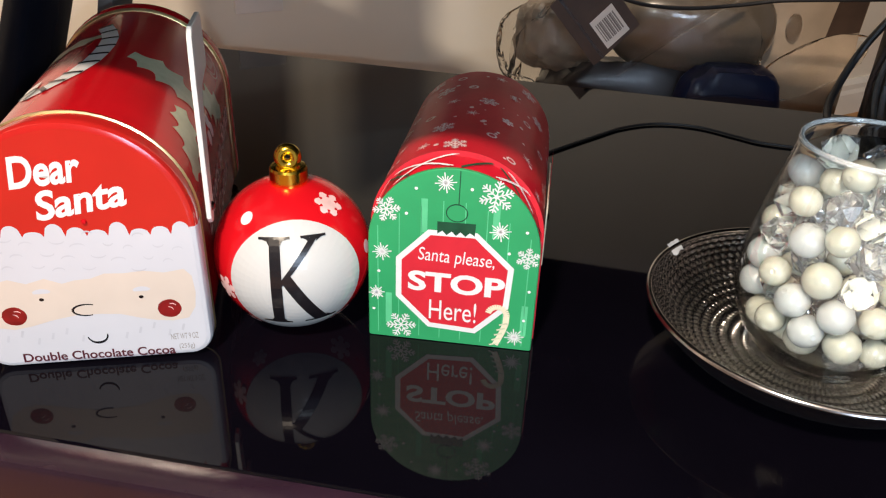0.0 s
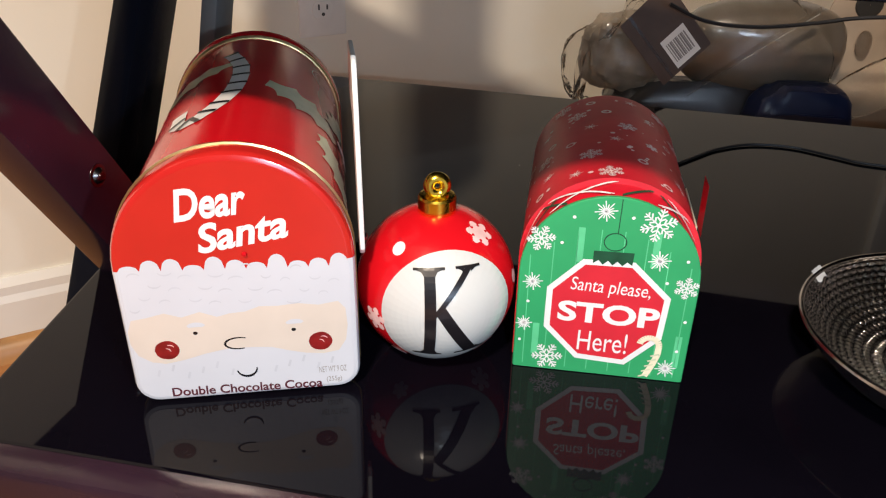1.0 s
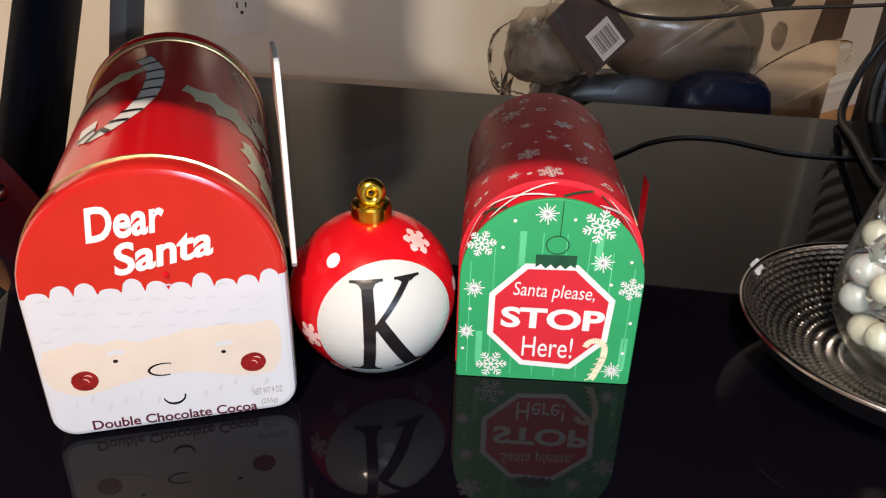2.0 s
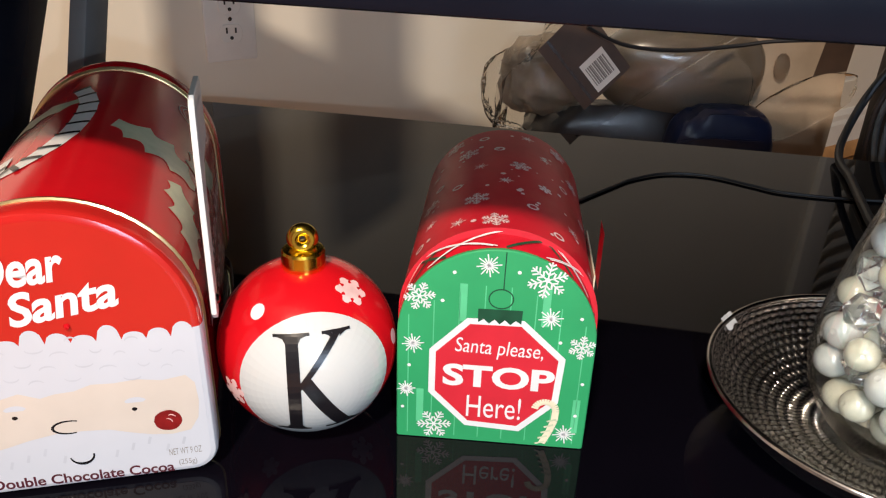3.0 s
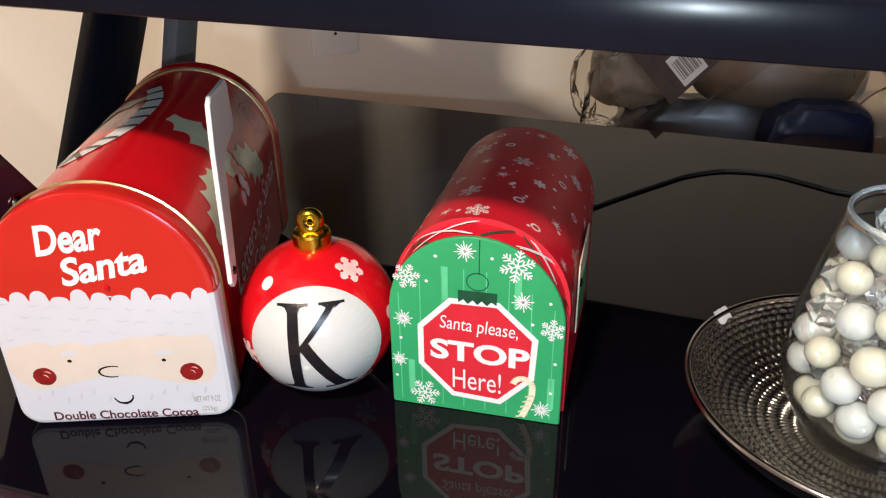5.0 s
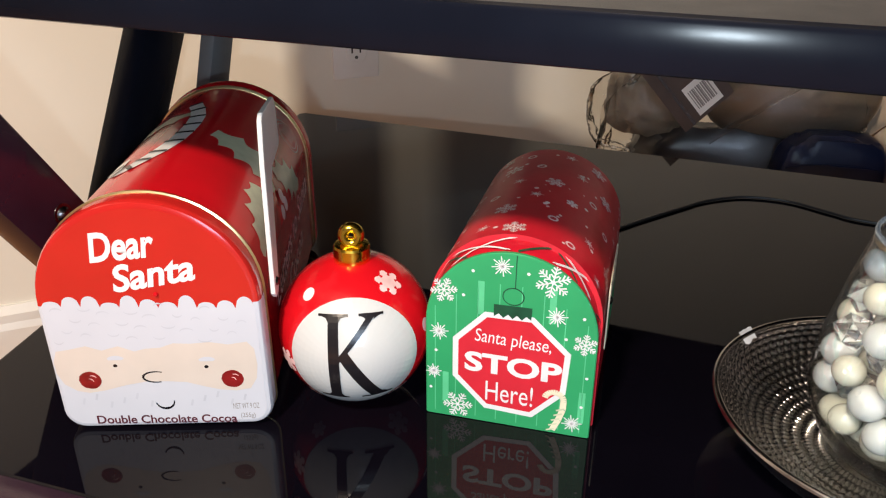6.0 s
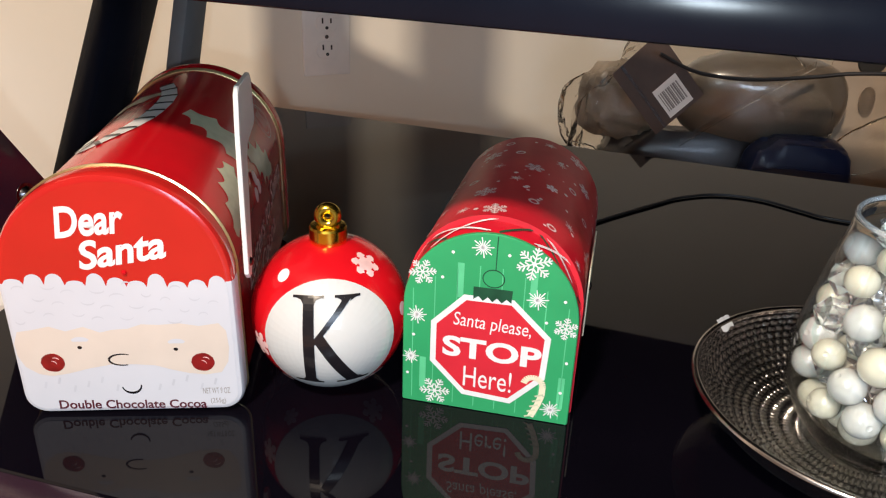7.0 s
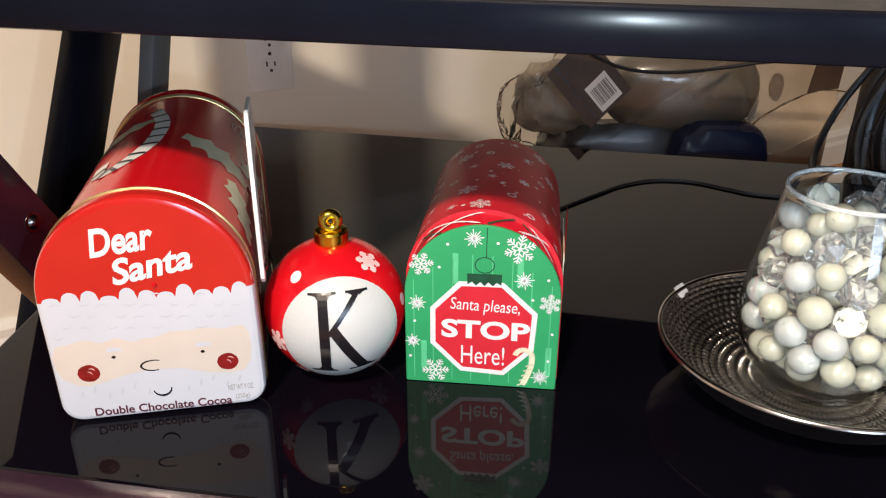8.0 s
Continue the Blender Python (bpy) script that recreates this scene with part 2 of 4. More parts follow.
def tube(points, radius, n=10, closed=False):
    """A round bar along points, smoothed through them."""
    pts = [Vector(p) for p in points]
    fine = []
    m = len(pts)
    for i in range(m if closed else m - 1):
        p0, p1, p2, p3 = (pts[(i + k) % m] if closed else pts[min(max(i + k, 0), m - 1)] for k in (-1, 0, 1, 2))
        for k in range(8):
            t = k / 8
            fine.append(0.5 * ((2 * p1) + (p2 - p0) * t + (2 * p0 - 5 * p1 + 4 * p2 - p3) * t * t + (3 * p1 - p0 - 3 * p2 + p3) * t ** 3))
    if not closed:
        fine.append(pts[-1])
    rings, up = [], Vector((0.01, 0.02, 1)).normalized()
    for i, p in enumerate(fine):
        d = ((fine[(i + 1) % len(fine)] if closed or i + 1 < len(fine) else p) - (fine[i - 1] if closed or i else p)).normalized()
        side = d.cross(up)
        if side.length < 0.05:
            side = d.cross(Vector((1, 0, 0)))
        side.normalize()
        nor = side.cross(d)
        rings.append([p + radius * (math.cos(2 * math.pi * k / n) * side + math.sin(2 * math.pi * k / n) * nor) for k in range(n)])
    if closed:
        rings.append(rings[0])
        bm = loft(rings, False)
        bmesh.ops.remove_doubles(bm, verts=bm.verts, dist=1e-7)
        return bm
    return loft(rings)


def flat(polys, where, cuts=0):
    """Printed shapes: flat outlines (a, b) laid on a surface by where(a, b)."""
    bm = bmesh.new()
    for poly in polys:
        f = bm.faces.new([bm.verts.new((a, b, 0)) for a, b in poly])
        f.normal_update()
    if cuts:
        bmesh.ops.triangulate(bm, faces=bm.faces)
        bmesh.ops.subdivide_edges(bm, edges=bm.edges, cuts=cuts, use_grid_fill=True)
        bmesh.ops.triangulate(bm, faces=bm.faces)
    for v in bm.verts:
        v.co = Vector(where(v.co.x, v.co.y))
    return bm


def letters(body, width, height, where, cx, cy, turn=0.0, shear=0.0, cuts=0, fat=0.0):
    """Writing in the built-in font, fitted to a width and height about (cx, cy)."""
    cu = bpy.data.curves.new("lettering", "FONT")
    cu.body, cu.shear, cu.offset, cu.resolution_u = body, shear, fat, 4
    ob = new("lettering_source", cu)
    me = bpy.data.meshes.new_from_object(ob.evaluated_get(bpy.context.evaluated_depsgraph_get()))
    bpy.data.objects.remove(ob)
    bm = bmesh.new()
    bm.from_mesh(me)
    bpy.data.meshes.remove(me)
    xs, ys = [v.co.x for v in bm.verts], [v.co.y for v in bm.verts]
    x0, x1, y0, y1 = min(xs), max(xs), min(ys), max(ys)
    if cuts:
        bmesh.ops.subdivide_edges(bm, edges=[e for e in bm.edges if e.calc_length() > 0.1], cuts=cuts)
    c, s = math.cos(radians(turn)), math.sin(radians(turn))
    for v in bm.verts:
        a, b = ((v.co.x - x0) / (x1 - x0) - 0.5) * width, ((v.co.y - y0) / (y1 - y0) - 0.5) * height
        v.co = Vector(where(cx + a * c - b * s, cy + a * s + b * c))
    return bm


def disc(cx, cy, r, ry=None, n=20, wob=0.0):
    return [(cx + r * (1 + wob * math.sin(3 * k + cx * 900)) * math.cos(2 * math.pi * k / n), cy + (ry or r) * (1 + wob * math.cos(5 * k)) * math.sin(2 * math.pi * k / n)) for k in range(n)]


def bar(ax, ay, bx, by, w):
    d = math.hypot(bx - ax, by - ay) or 1e-9
    nx, ny = -(by - ay) / d * w / 2, (bx - ax) / d * w / 2
    return [(ax + nx, ay + ny), (bx + nx, by + ny), (bx - nx, by - ny), (ax - nx, ay - ny)]


def stroke(points, w, taper=False):
    """A pen line with even or thinning width, as quads."""
    out = []
    for i, (a, b) in enumerate(zip(points, points[1:])):
        k = 1 - 0.6 * abs(2 * (i + 0.5) / (len(points) - 1) - 1) if taper else 1
        out.append(bar(*a, *b, w * k))
    return out


def arc(cx, cy, r, a0, a1, ry=None, n=14):
    return [(cx + r * math.cos(radians(a0 + (a1 - a0) * k / n)), cy + (ry or r) * math.sin(radians(a0 + (a1 - a0) * k / n))) for k in range(n + 1)]


def flake(cx, cy, r, w, turn=0.0):
    """A six-armed snow crystal: stems, three pairs of twigs and a small hub."""
    out = [disc(cx, cy, 0.14 * r, None, 6)]
    for k in range(6):
        a = radians(turn + 60 * k)
        out.append(bar(cx + 0.10 * r * math.cos(a), cy + 0.10 * r * math.sin(a), cx + r * math.cos(a), cy + r * math.sin(a), w * 0.55))
        for f, ln in ((0.28, 0.30), (0.52, 0.36), (0.76, 0.24)):
            px, py = cx + f * r * math.cos(a), cy + f * r * math.sin(a)
            for sgn in (-1, 1):
                b = a + sgn * radians(50)
                out.append(bar(px, py, px + ln * r * math.cos(b), py + ln * r * math.sin(b), w * 0.62))
    return out


def burst(cx, cy, r, w, arms=12, turn=0.0):
    out = []
    for k in range(arms):
        a = radians(turn + 360 * k / arms)
        q = r * (1.0 if k % 2 == 0 else 0.7)
        out.append(bar(cx, cy, cx + q * math.cos(a), cy + q * math.sin(a), w))
    return out


# ---------------------------------------------------------------- the room
FLOOR_Z, CEIL_Z, WALL_TURN = -0.425, 1.98, 29.9
room = pose(0, 0, 0, 0, 0, WALL_TURN)
WALL_Q = 1.212


def structure(name, bm, material, label, smooth=False):
    return tagged(part(name, bm, material, None, "", room, smooth), label, "room", kind="structure")


structure("wall_north", box(-2.4, 2.6, WALL_Q, WALL_Q + 0.12, FLOOR_Z, CEIL_Z), WALL, "cream painted plaster wall behind the table")
# the next three walls are out of view, darkened to limit bounce
structure("wall_south", box(-2.4, 2.6, -2.72, -2.6, FLOOR_Z, CEIL_Z), UNSEEN_WALL, "unseen closing wall, darkened to cut bounce light")
structure("wall_west", box(-2.52, -2.4, -2.72, WALL_Q + 0.12, FLOOR_Z, CEIL_Z), UNSEEN_WALL, "unseen closing wall, darkened to cut bounce light")
structure("wall_east", box(2.6, 2.72, -2.72, WALL_Q + 0.12, FLOOR_Z, CEIL_Z), UNSEEN_WALL, "unseen closing wall, darkened to cut bounce light")
structure("ceiling", box(-2.52, 2.72, -2.72, WALL_Q + 0.12, CEIL_Z, CEIL_Z + 0.1), CEIL, "white painted ceiling")
floor = structure("floor", box(-2.52, 2.72, -2.72, WALL_Q + 0.12, FLOOR_Z - 0.1, FLOOR_Z - 0.012), SHOE_WOOD, "orange-brown oak strip floor")


def baseboard_bm():
    prof = [(0, 0), (-0.016, 0), (-0.016, 0.085), (-0.012, 0.095), (-0.012, 0.108), (-0.005, 0.12), (0, 0.12)]
    return loft([[(x, WALL_Q + q, FLOOR_Z + z) for q, z in prof] for x in (-2.4, 2.6)])


structure("baseboard", baseboard_bm(), TRIM, "white moulded wooden baseboard along the wall")
structure("trim", loft([[(x, WALL_Q - 0.0165 - 0.022 * math.sin(a), FLOOR_Z + 0.032 * math.cos(a)) for a in [k * math.pi / 12 for k in range(7)]] + [(x, WALL_Q - 0.0165, FLOOR_Z)] for x in (-2.4, 2.6)]), SHOE_WOOD, "orange wooden shoe moulding at the foot of the baseboard", True)

# ---------------------------------------------------------------- the window further along the wall
window = thing("window_1", room @ pose(2.25, WALL_Q, 0.95), "white cased window with a closed slatted blind", "window", kind="structure")
for x0, x1, z0, z1 in ((-0.35, -0.25, -0.60, 0.60), (0.25, 0.34, -0.60, 0.60), (-0.25, 0.25, 0.50, 0.60)):
    part("casing", box(x0, x1, -0.022, 0.0, z0, z1, 0.004, 2), TRIM, window)
part("sill", box(-0.37, 0.34, -0.055, 0.0, -0.635, -0.601, 0.004, 2), TRIM, window)
first_slat = None
for k in range(20):
    sm = pose(0, -0.020, -0.575 + 0.055 * k, 62, 0, 0)
    if first_slat is None:
        first_slat = part("slat", box(-0.235, 0.235, -0.029, 0.029, -0.0012, 0.0012, 0.0008, 1), TRIM, window, "", sm, False)
    else:
        slat = new("slat", first_slat.data)
        slat.parent, slat.matrix_basis = window, sm

# ---------------------------------------------------------------- the table
TABLE_TURN = -13.5
table = thing("console_table", pose(0, 0, 0, 0, 0, TABLE_TURN), "black console table with glass shelf and crossed lacquer legs", "table")
SHELF = [(-0.392, 0.250), (0.86, 0.325), (0.86, 0.890), (-0.513, 0.890)]
TOP = [(-0.56, 0.324), (0.92, 0.324), (0.92, 0.89), (-0.56, 0.89)]


def plate(corners, z0, z1, cut, bevel):
    """A sheet with clipped corners and a rounded edge."""
    pts = [Vector(c) for c in corners]
    mid = sum(pts, Vector((0, 0))) / 4
    out = []
    for i, p in enumerate(pts):
        out += [p + (pts[i - 1] - p).normalized() * cut, p + (pts[(i + 1) % 4] - p).normalized() * cut]

    def ring(ins, z):
        return [(p.x - math.copysign(ins, p.x - mid.x), p.y - math.copysign(ins, p.y - mid.y), z) for p in out]
    return loft([ring(bevel, z0), ring(bevel * 0.3, z0 + bevel * 0.3), ring(0, z0 + bevel), ring(0, z1 - bevel), ring(bevel * 0.3, z1 - bevel * 0.3), ring(bevel, z1)])


def skew_rail(u0, va, u1, vb, prof):
    return loft([[(u, v + dv, z) for dv, z in prof] for u, v in ((u0, va), (u1, vb))])


part("shelf", plate(SHELF, -0.012, 0.0, 0.006, 0.002), BLACK_GLASS, table, "black glass shelf with dust specks")
rail = [(0.002, -0.0008), (-0.010, -0.0010), (-0.014, -0.0030), (-0.016, -0.0070), (-0.016, -0.028), (-0.013, -0.031), (0.002, -0.031)]
part("front_rail", skew_rail(SHELF[0][0] - 0.03, SHELF[0][1] - 0.0018, *SHELF[1], rail), LEG_LACQUER, table, "dark plum lacquer rail")
part("tabletop", plate(TOP, 0.2186, 0.2405, 0.006, 0.003), LACQUER, table, "glossy black tabletop with a polished edge")


def slanted(u0, u1, v, z, slope, run, z_lo, z_hi):
    """A flat bar standing in the table's end frame; (v, z) lies on its leading edge, run is its level depth."""
    rings = []
    for zz in (z_lo, z_hi):
        a = v + (zz - z) * slope
        rings.append([(u0, a, zz), (u1, a, zz), (u1, a + run, zz), (u0, a + run, zz)])
    bm = loft(rings)
    bmesh.ops.bevel(bm, geom=list(bm.edges), offset=0.0025, segments=2, affect="EDGES", profile=0.5)
    return bm


for off in (0.0, 1.30):
    part("leg", slanted(-0.505 + off, -0.479 + off, 0.506, 0.0, 0.58, 0.058, FLOOR_Z, 0.2186), LACQUER, table)
    part("leg", slanted(-0.421 + off, -0.391 + off, 0.400, 0.100, -0.637, -0.053, FLOOR_Z, 0.2186), LEG_LACQUER, table, "plum-brown lacquer cross brace")
part("upright", slanted(-0.445, -0.430, 0.568, 0.0, 0.37, 0.031, 0.0, 0.2186), UPRIGHT, table, "dull grey metal upright")
bolt = lathe([(0.0005, 0.006), (0.003, 0.0058), (0.0055, 0.004), (0.007, 0.0015), (0.0095, 0.0012), (0.0098, 0.0)], 24)
part("bolt", bolt, STEEL, table, "dark steel bolt head", pose(-0.3915, 0.392, 0.080, 0, 90, 0) @ Matrix.Scale(0.75, 4))

# ---------------------------------------------------------------- red cocoa tin
HW, ZS = 0.0577, 0.0785
tin = thing("cocoa_tin", pose(-0.1798, 0.3702, 0.0012, 0, -0.5, 9.8), "red and white mailbox-shaped cocoa tin with a white flag", "tin")


def on_lid(a, b):
    return (a, -0.00018, b)


def on_barrel(r, zs, lift=0.0005):
    """Lay (arc length from the crown, depth) on a half-round top that runs down into straight sides."""
    def where(a, d):
        quarter = r * math.pi / 2
        if abs(a) <= quarter:
            return ((r + lift) * math.sin(a / r), d, zs + (r + lift) * math.cos(a / r))
        return (math.copysign(r + lift, a), d, zs - (abs(a) - quarter))
    return where


lid = arch_loft(HW, ZS, [(-0.0001, 0.0040), (0.0, 0.0028), (0.0006, 0.0012), (0.0022, 0.0003), (0.004, 0.0), (0.0112, 0.0)], 0.012)
for f in lid.faces:
    f.material_index = 1 if len(f.verts) == 4 and f.calc_center_median().z < 0.0780 else 0
lid_ob = part("lid", lid, [RED_TIN, WHITE_TIN], tin, "red pressed lid with a white lower half")
part("rim", arch_loft(HW + 0.0008, ZS, [(0.0116, 0.0009), (0.0120, 0.0), (0.0130, 0.0), (0.0134, 0.0009)], 0.012), GOLD_RIM, tin, "rolled gold rim")
part("body", arch_loft(HW - 0.0015, ZS, [(0.0127, 0.0)] + [(0.02 + 0.0210 * k, 0.0) for k in range(10)] + [(0.2195, 0.0)], 0.012), DEEP_RED_TIN, tin, "glossy deep red barrel")
part("rim", arch_loft(HW + 0.0002, ZS, [(0.2190, 0.0012), (0.2197, 0.0), (0.2213, 0.0), (0.2219, 0.0012)], 0.012), GOLD_RIM, tin)
part("end_cap", arch_loft(HW + 0.0008, ZS, [(0.2210, 0.0008), (0.2235, 0.0), (0.2320, 0.0), (0.2340, 0.003)], 0.012), DEEP_RED_TIN, tin)


def white_field():
    """The white lower field of the lid, its upper edge a row of curly bumps."""
    top, n, w = [], 11, 2 * (HW - 0.0032)
    for i in range(n):
        for k in range(8):
            f = (i + k / 8) / n
            bump = (0.0052 + 0.0024 * math.sin(i * 2.3 + 1)) * math.sqrt(max(0.0, 1 - (k / 4 - 1) ** 2))
            top.append((w / 2 - f * w, 0.0745 + f * 0.0040 + bump))
    top.append((-w / 2, 0.0785))
    base = [(x, z) for x, z in arch(HW, ZS, 0.0032, 0.012)]
    low = [p for p in base if p[1] < 0.0735]
    right = [p for p in low if p[0] > 0]
    left = [p for p in low if p[0] <= 0]
    return [right + top + left]


part("white_field", flat(white_field(), on_lid), WHITE_TIN, lid_ob)


def above(step):
    return lambda a, b: (a, -0.00018 - step * 0.00008, b)


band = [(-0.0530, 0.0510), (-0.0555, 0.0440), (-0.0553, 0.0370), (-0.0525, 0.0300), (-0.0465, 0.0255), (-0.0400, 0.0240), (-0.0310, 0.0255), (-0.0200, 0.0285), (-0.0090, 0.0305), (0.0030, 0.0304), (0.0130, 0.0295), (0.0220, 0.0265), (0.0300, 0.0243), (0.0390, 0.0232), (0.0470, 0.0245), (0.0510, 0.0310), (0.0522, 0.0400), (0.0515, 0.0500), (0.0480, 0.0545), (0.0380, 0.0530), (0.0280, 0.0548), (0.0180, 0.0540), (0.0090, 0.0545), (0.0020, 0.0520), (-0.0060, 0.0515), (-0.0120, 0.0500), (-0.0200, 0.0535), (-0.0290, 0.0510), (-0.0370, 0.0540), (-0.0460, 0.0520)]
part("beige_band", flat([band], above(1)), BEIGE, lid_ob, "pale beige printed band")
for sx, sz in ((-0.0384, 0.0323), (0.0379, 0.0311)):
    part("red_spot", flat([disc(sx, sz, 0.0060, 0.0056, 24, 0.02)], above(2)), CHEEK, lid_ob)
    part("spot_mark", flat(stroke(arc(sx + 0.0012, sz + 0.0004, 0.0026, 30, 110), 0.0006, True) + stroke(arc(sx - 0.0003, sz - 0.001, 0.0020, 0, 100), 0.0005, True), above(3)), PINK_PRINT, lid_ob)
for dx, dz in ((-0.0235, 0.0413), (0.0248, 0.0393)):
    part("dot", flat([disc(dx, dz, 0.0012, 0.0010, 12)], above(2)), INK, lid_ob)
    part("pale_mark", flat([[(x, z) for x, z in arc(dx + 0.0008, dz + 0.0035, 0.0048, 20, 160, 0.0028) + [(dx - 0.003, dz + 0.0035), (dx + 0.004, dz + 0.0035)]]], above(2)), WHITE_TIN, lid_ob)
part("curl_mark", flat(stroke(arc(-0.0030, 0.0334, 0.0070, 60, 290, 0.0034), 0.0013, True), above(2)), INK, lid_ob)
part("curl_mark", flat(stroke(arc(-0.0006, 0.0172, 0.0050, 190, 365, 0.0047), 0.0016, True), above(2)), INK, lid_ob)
curls = []
for i in range(26):
    cx = -0.050 + 0.1 * ((i * 0.381966) % 1.0)
    cz = 0.056 + 0.022 * (i / 26) - cx * 0.03
    curls += stroke(arc(cx, cz, 0.0024 + 0.0016 * ((i * 7) % 5) / 5, *((20, 170) if i % 2 else (190, 340)), 0.0020), 0.0009, True)
for i in range(13):
    cx = -0.045 + i * 0.0073
    curls += [bar(cx, 0.0165 + 0.003 * math.sin(i * 2.1), cx + 0.0012, 0.0205 + 0.003 * math.sin(i * 2.1), 0.0012)] if abs(cx) > 0.007 else []
tagged(part("curl_print", flat(curls, above(1)), GREY_CURL, lid_ob), kind="stuff")
part("lettering", letters("Dear", 0.0345, 0.0165, above(1), -0.0085, 0.1125, 5, 0.30, 0, 0.028), PRINT_WHITE, lid_ob, "white brush lettering")
part("lettering", letters("Santa", 0.0435, 0.0155, above(1), 0.0045, 0.0965, 9, 0.30, 0, 0.028), PRINT_WHITE, lid_ob, "white brush lettering")
part("lettering", letters("Double Chocolate Cocoa", 0.0770, 0.0056, above(1), -0.0012, 0.0052, -1.0, 0.0, 0, 0.022), MAROON_INK, lid_ob, "maroon lettering")
part("lettering", letters("NET WT 9 OZ", 0.0142, 0.0038, above(1), 0.0432, 0.0128, 0), GREY_INK, lid_ob)
part("lettering", letters("(255g)", 0.0080, 0.0040, above(1), 0.0436, 0.0060, 0), GREY_INK, lid_ob)
part("stud", lathe([(0.0002, 0.0012), (0.0010, 0.001), (0.0014, 0.0)], 12), DEEP_RED_TIN, lid_ob, "", pose(0.0049, -0.0004, 0.0844, 90, 0, 0))

wrap = on_barrel(HW - 0.0015, ZS, 0.0003)
# striped candy cane along the crown
cane_line = [(-0.0060, 0.1300), (-0.0010, 0.1205), (0.0030, 0.1090), (0.0040, 0.0970), (0.0034, 0.0850), (0.0018, 0.0740), (-0.0030, 0.0610), (-0.0085, 0.0530), (-0.0145, 0.0470), (-0.0205, 0.0455), (-0.0262, 0.0500), (-0.0270, 0.0630)]
cane_line = [(a - 0.0045, 0.015 + (d - 0.015) * 1.42) for a, d in cane_line]


def ribbon(points, w):
    """One joined outline along points."""
    left, right = [], []
    for i, (a, b) in enumerate(points):
        (a0, b0), (a1, b1) = points[max(i - 1, 0)], points[min(i + 1, len(points) - 1)]
        d = math.hypot(a1 - a0, b1 - b0)
        nx, ny = -(b1 - b0) / d * w / 2, (a1 - a0) / d * w / 2
        left.append((a + nx, b + ny))
        right.append((a - nx, b - ny))
    return left, right


def ribbon_bm(points, w, where):
    left, right = ribbon(points, w)
    bm = bmesh.new()
    rows_ = []
    for (a, b), (c, d) in zip(left, right):
        rows_.append([bm.verts.new(where(a + (c - a) * k / 4, b + (d - b) * k / 4)) for k in range(5)])
    for r0, r1 in zip(rows_, rows_[1:]):
        for k in range(4):
            bm.faces.new((r0[k], r0[k + 1], r1[k + 1], r1[k]))
    return bm


part("candy_cane", ribbon_bm(cane_line, 0.0098, on_barrel(HW - 0.0015, ZS, 0.0005)), PRINT_WHITE, tin, "white and dark striped candy cane print")
dark = []
for (a, b), (c, d) in zip(cane_line, cane_line[1:]):
    dx, dy = c - a, d - b
    q = math.hypot(dx, dy)
    dark.append(bar(a - dy / q * 0.0052, b + dx / q * 0.0052, a + dy / q * 0.0052 + dx * 0.25, b - dx / q * 0.0052 + dy * 0.25, 0.0030))
part("cane_stripes", flat(dark, on_barrel(HW - 0.0015, ZS, 0.0009), 3), INK, tin)


def holly(cx, cy, length, width, turn, lobes=4):
    """A leaf with scooped edges between points."""
    out = []
    for side in (1, -1):
        row = []
        for i in range(lobes):
            for k in range(6):
                f = (i + k / 6) / lobes
                env = width / 2 * (0.35 + 0.65 * math.sin(math.pi * min(1, f * 1.02)))
                row.append((f * length - length / 2, side * env * (1.0 - 0.45 * math.sin(math.pi * k / 6))))
        row.append((length / 2, 0))
        out += row if side == 1 else row[::-1][1:-1]
    c, s = math.cos(radians(turn)), math.sin(radians(turn))
    return [(cx + a * c - b * s, cy + a * s + b * c) for a, b in out]


part("holly_leaf", flat([holly(0.0400, 0.1080, 0.056, 0.0360, -22)], wrap, 2), SAGE, tin, "sage green holly leaf print")
part("holly_leaf", flat([holly(0.0640, 0.0560, 0.056, 0.0300, -62)], wrap, 2), SAGE, tin)
part("holly_leaf", flat([holly(0.0740, 0.1420, 0.058, 0.0300, 60)], wrap, 2), SAGE, tin)
part("holly_leaf", flat([holly(-0.0340, 0.1450, 0.062, 0.0280, 20)], wrap, 2), SAGE, tin)
for a, d in ((0.0720, 0.1060), (0.0790, 0.1100), (0.0800, 0.0980)):
    part("berry", flat([disc(a, d, 0.0048, None, 16)], on_barrel(HW - 0.0015, ZS, 0.0010), 1), ROSE_PRINT, tin)


def on_right(d, z):
    return (HW - 0.0015 + 0.0006, d, z)


part("lettering", letters("Letters to Santa", 0.150, 0.017, lambda a, b: on_right(a, b), 0.125, 0.062, 6, 0.2), ROSE_PRINT, tin, "rose lettering along the side")
part("lettering", letters("Cocoa", 0.066, 0.015, lambda a, b: on_right(a, b), 0.130, 0.040, 6, 0.2), ROSE_PRINT, tin, "rose lettering along the side")
part("seal", flat(stroke(arc(0.058, 0.190, 0.0135, 0, 360, None, 28), 0.0007) + stroke(arc(0.058, 0.190, 0.0105, 0, 360, None, 24), 0.0005) + [bar(0.052, 0.185 + k * 0.0034, 0.064, 0.186 + k * 0.0034, 0.0010) for k in range(4)], wrap, 1), ROSE_PRINT, tin, "round printed seal")

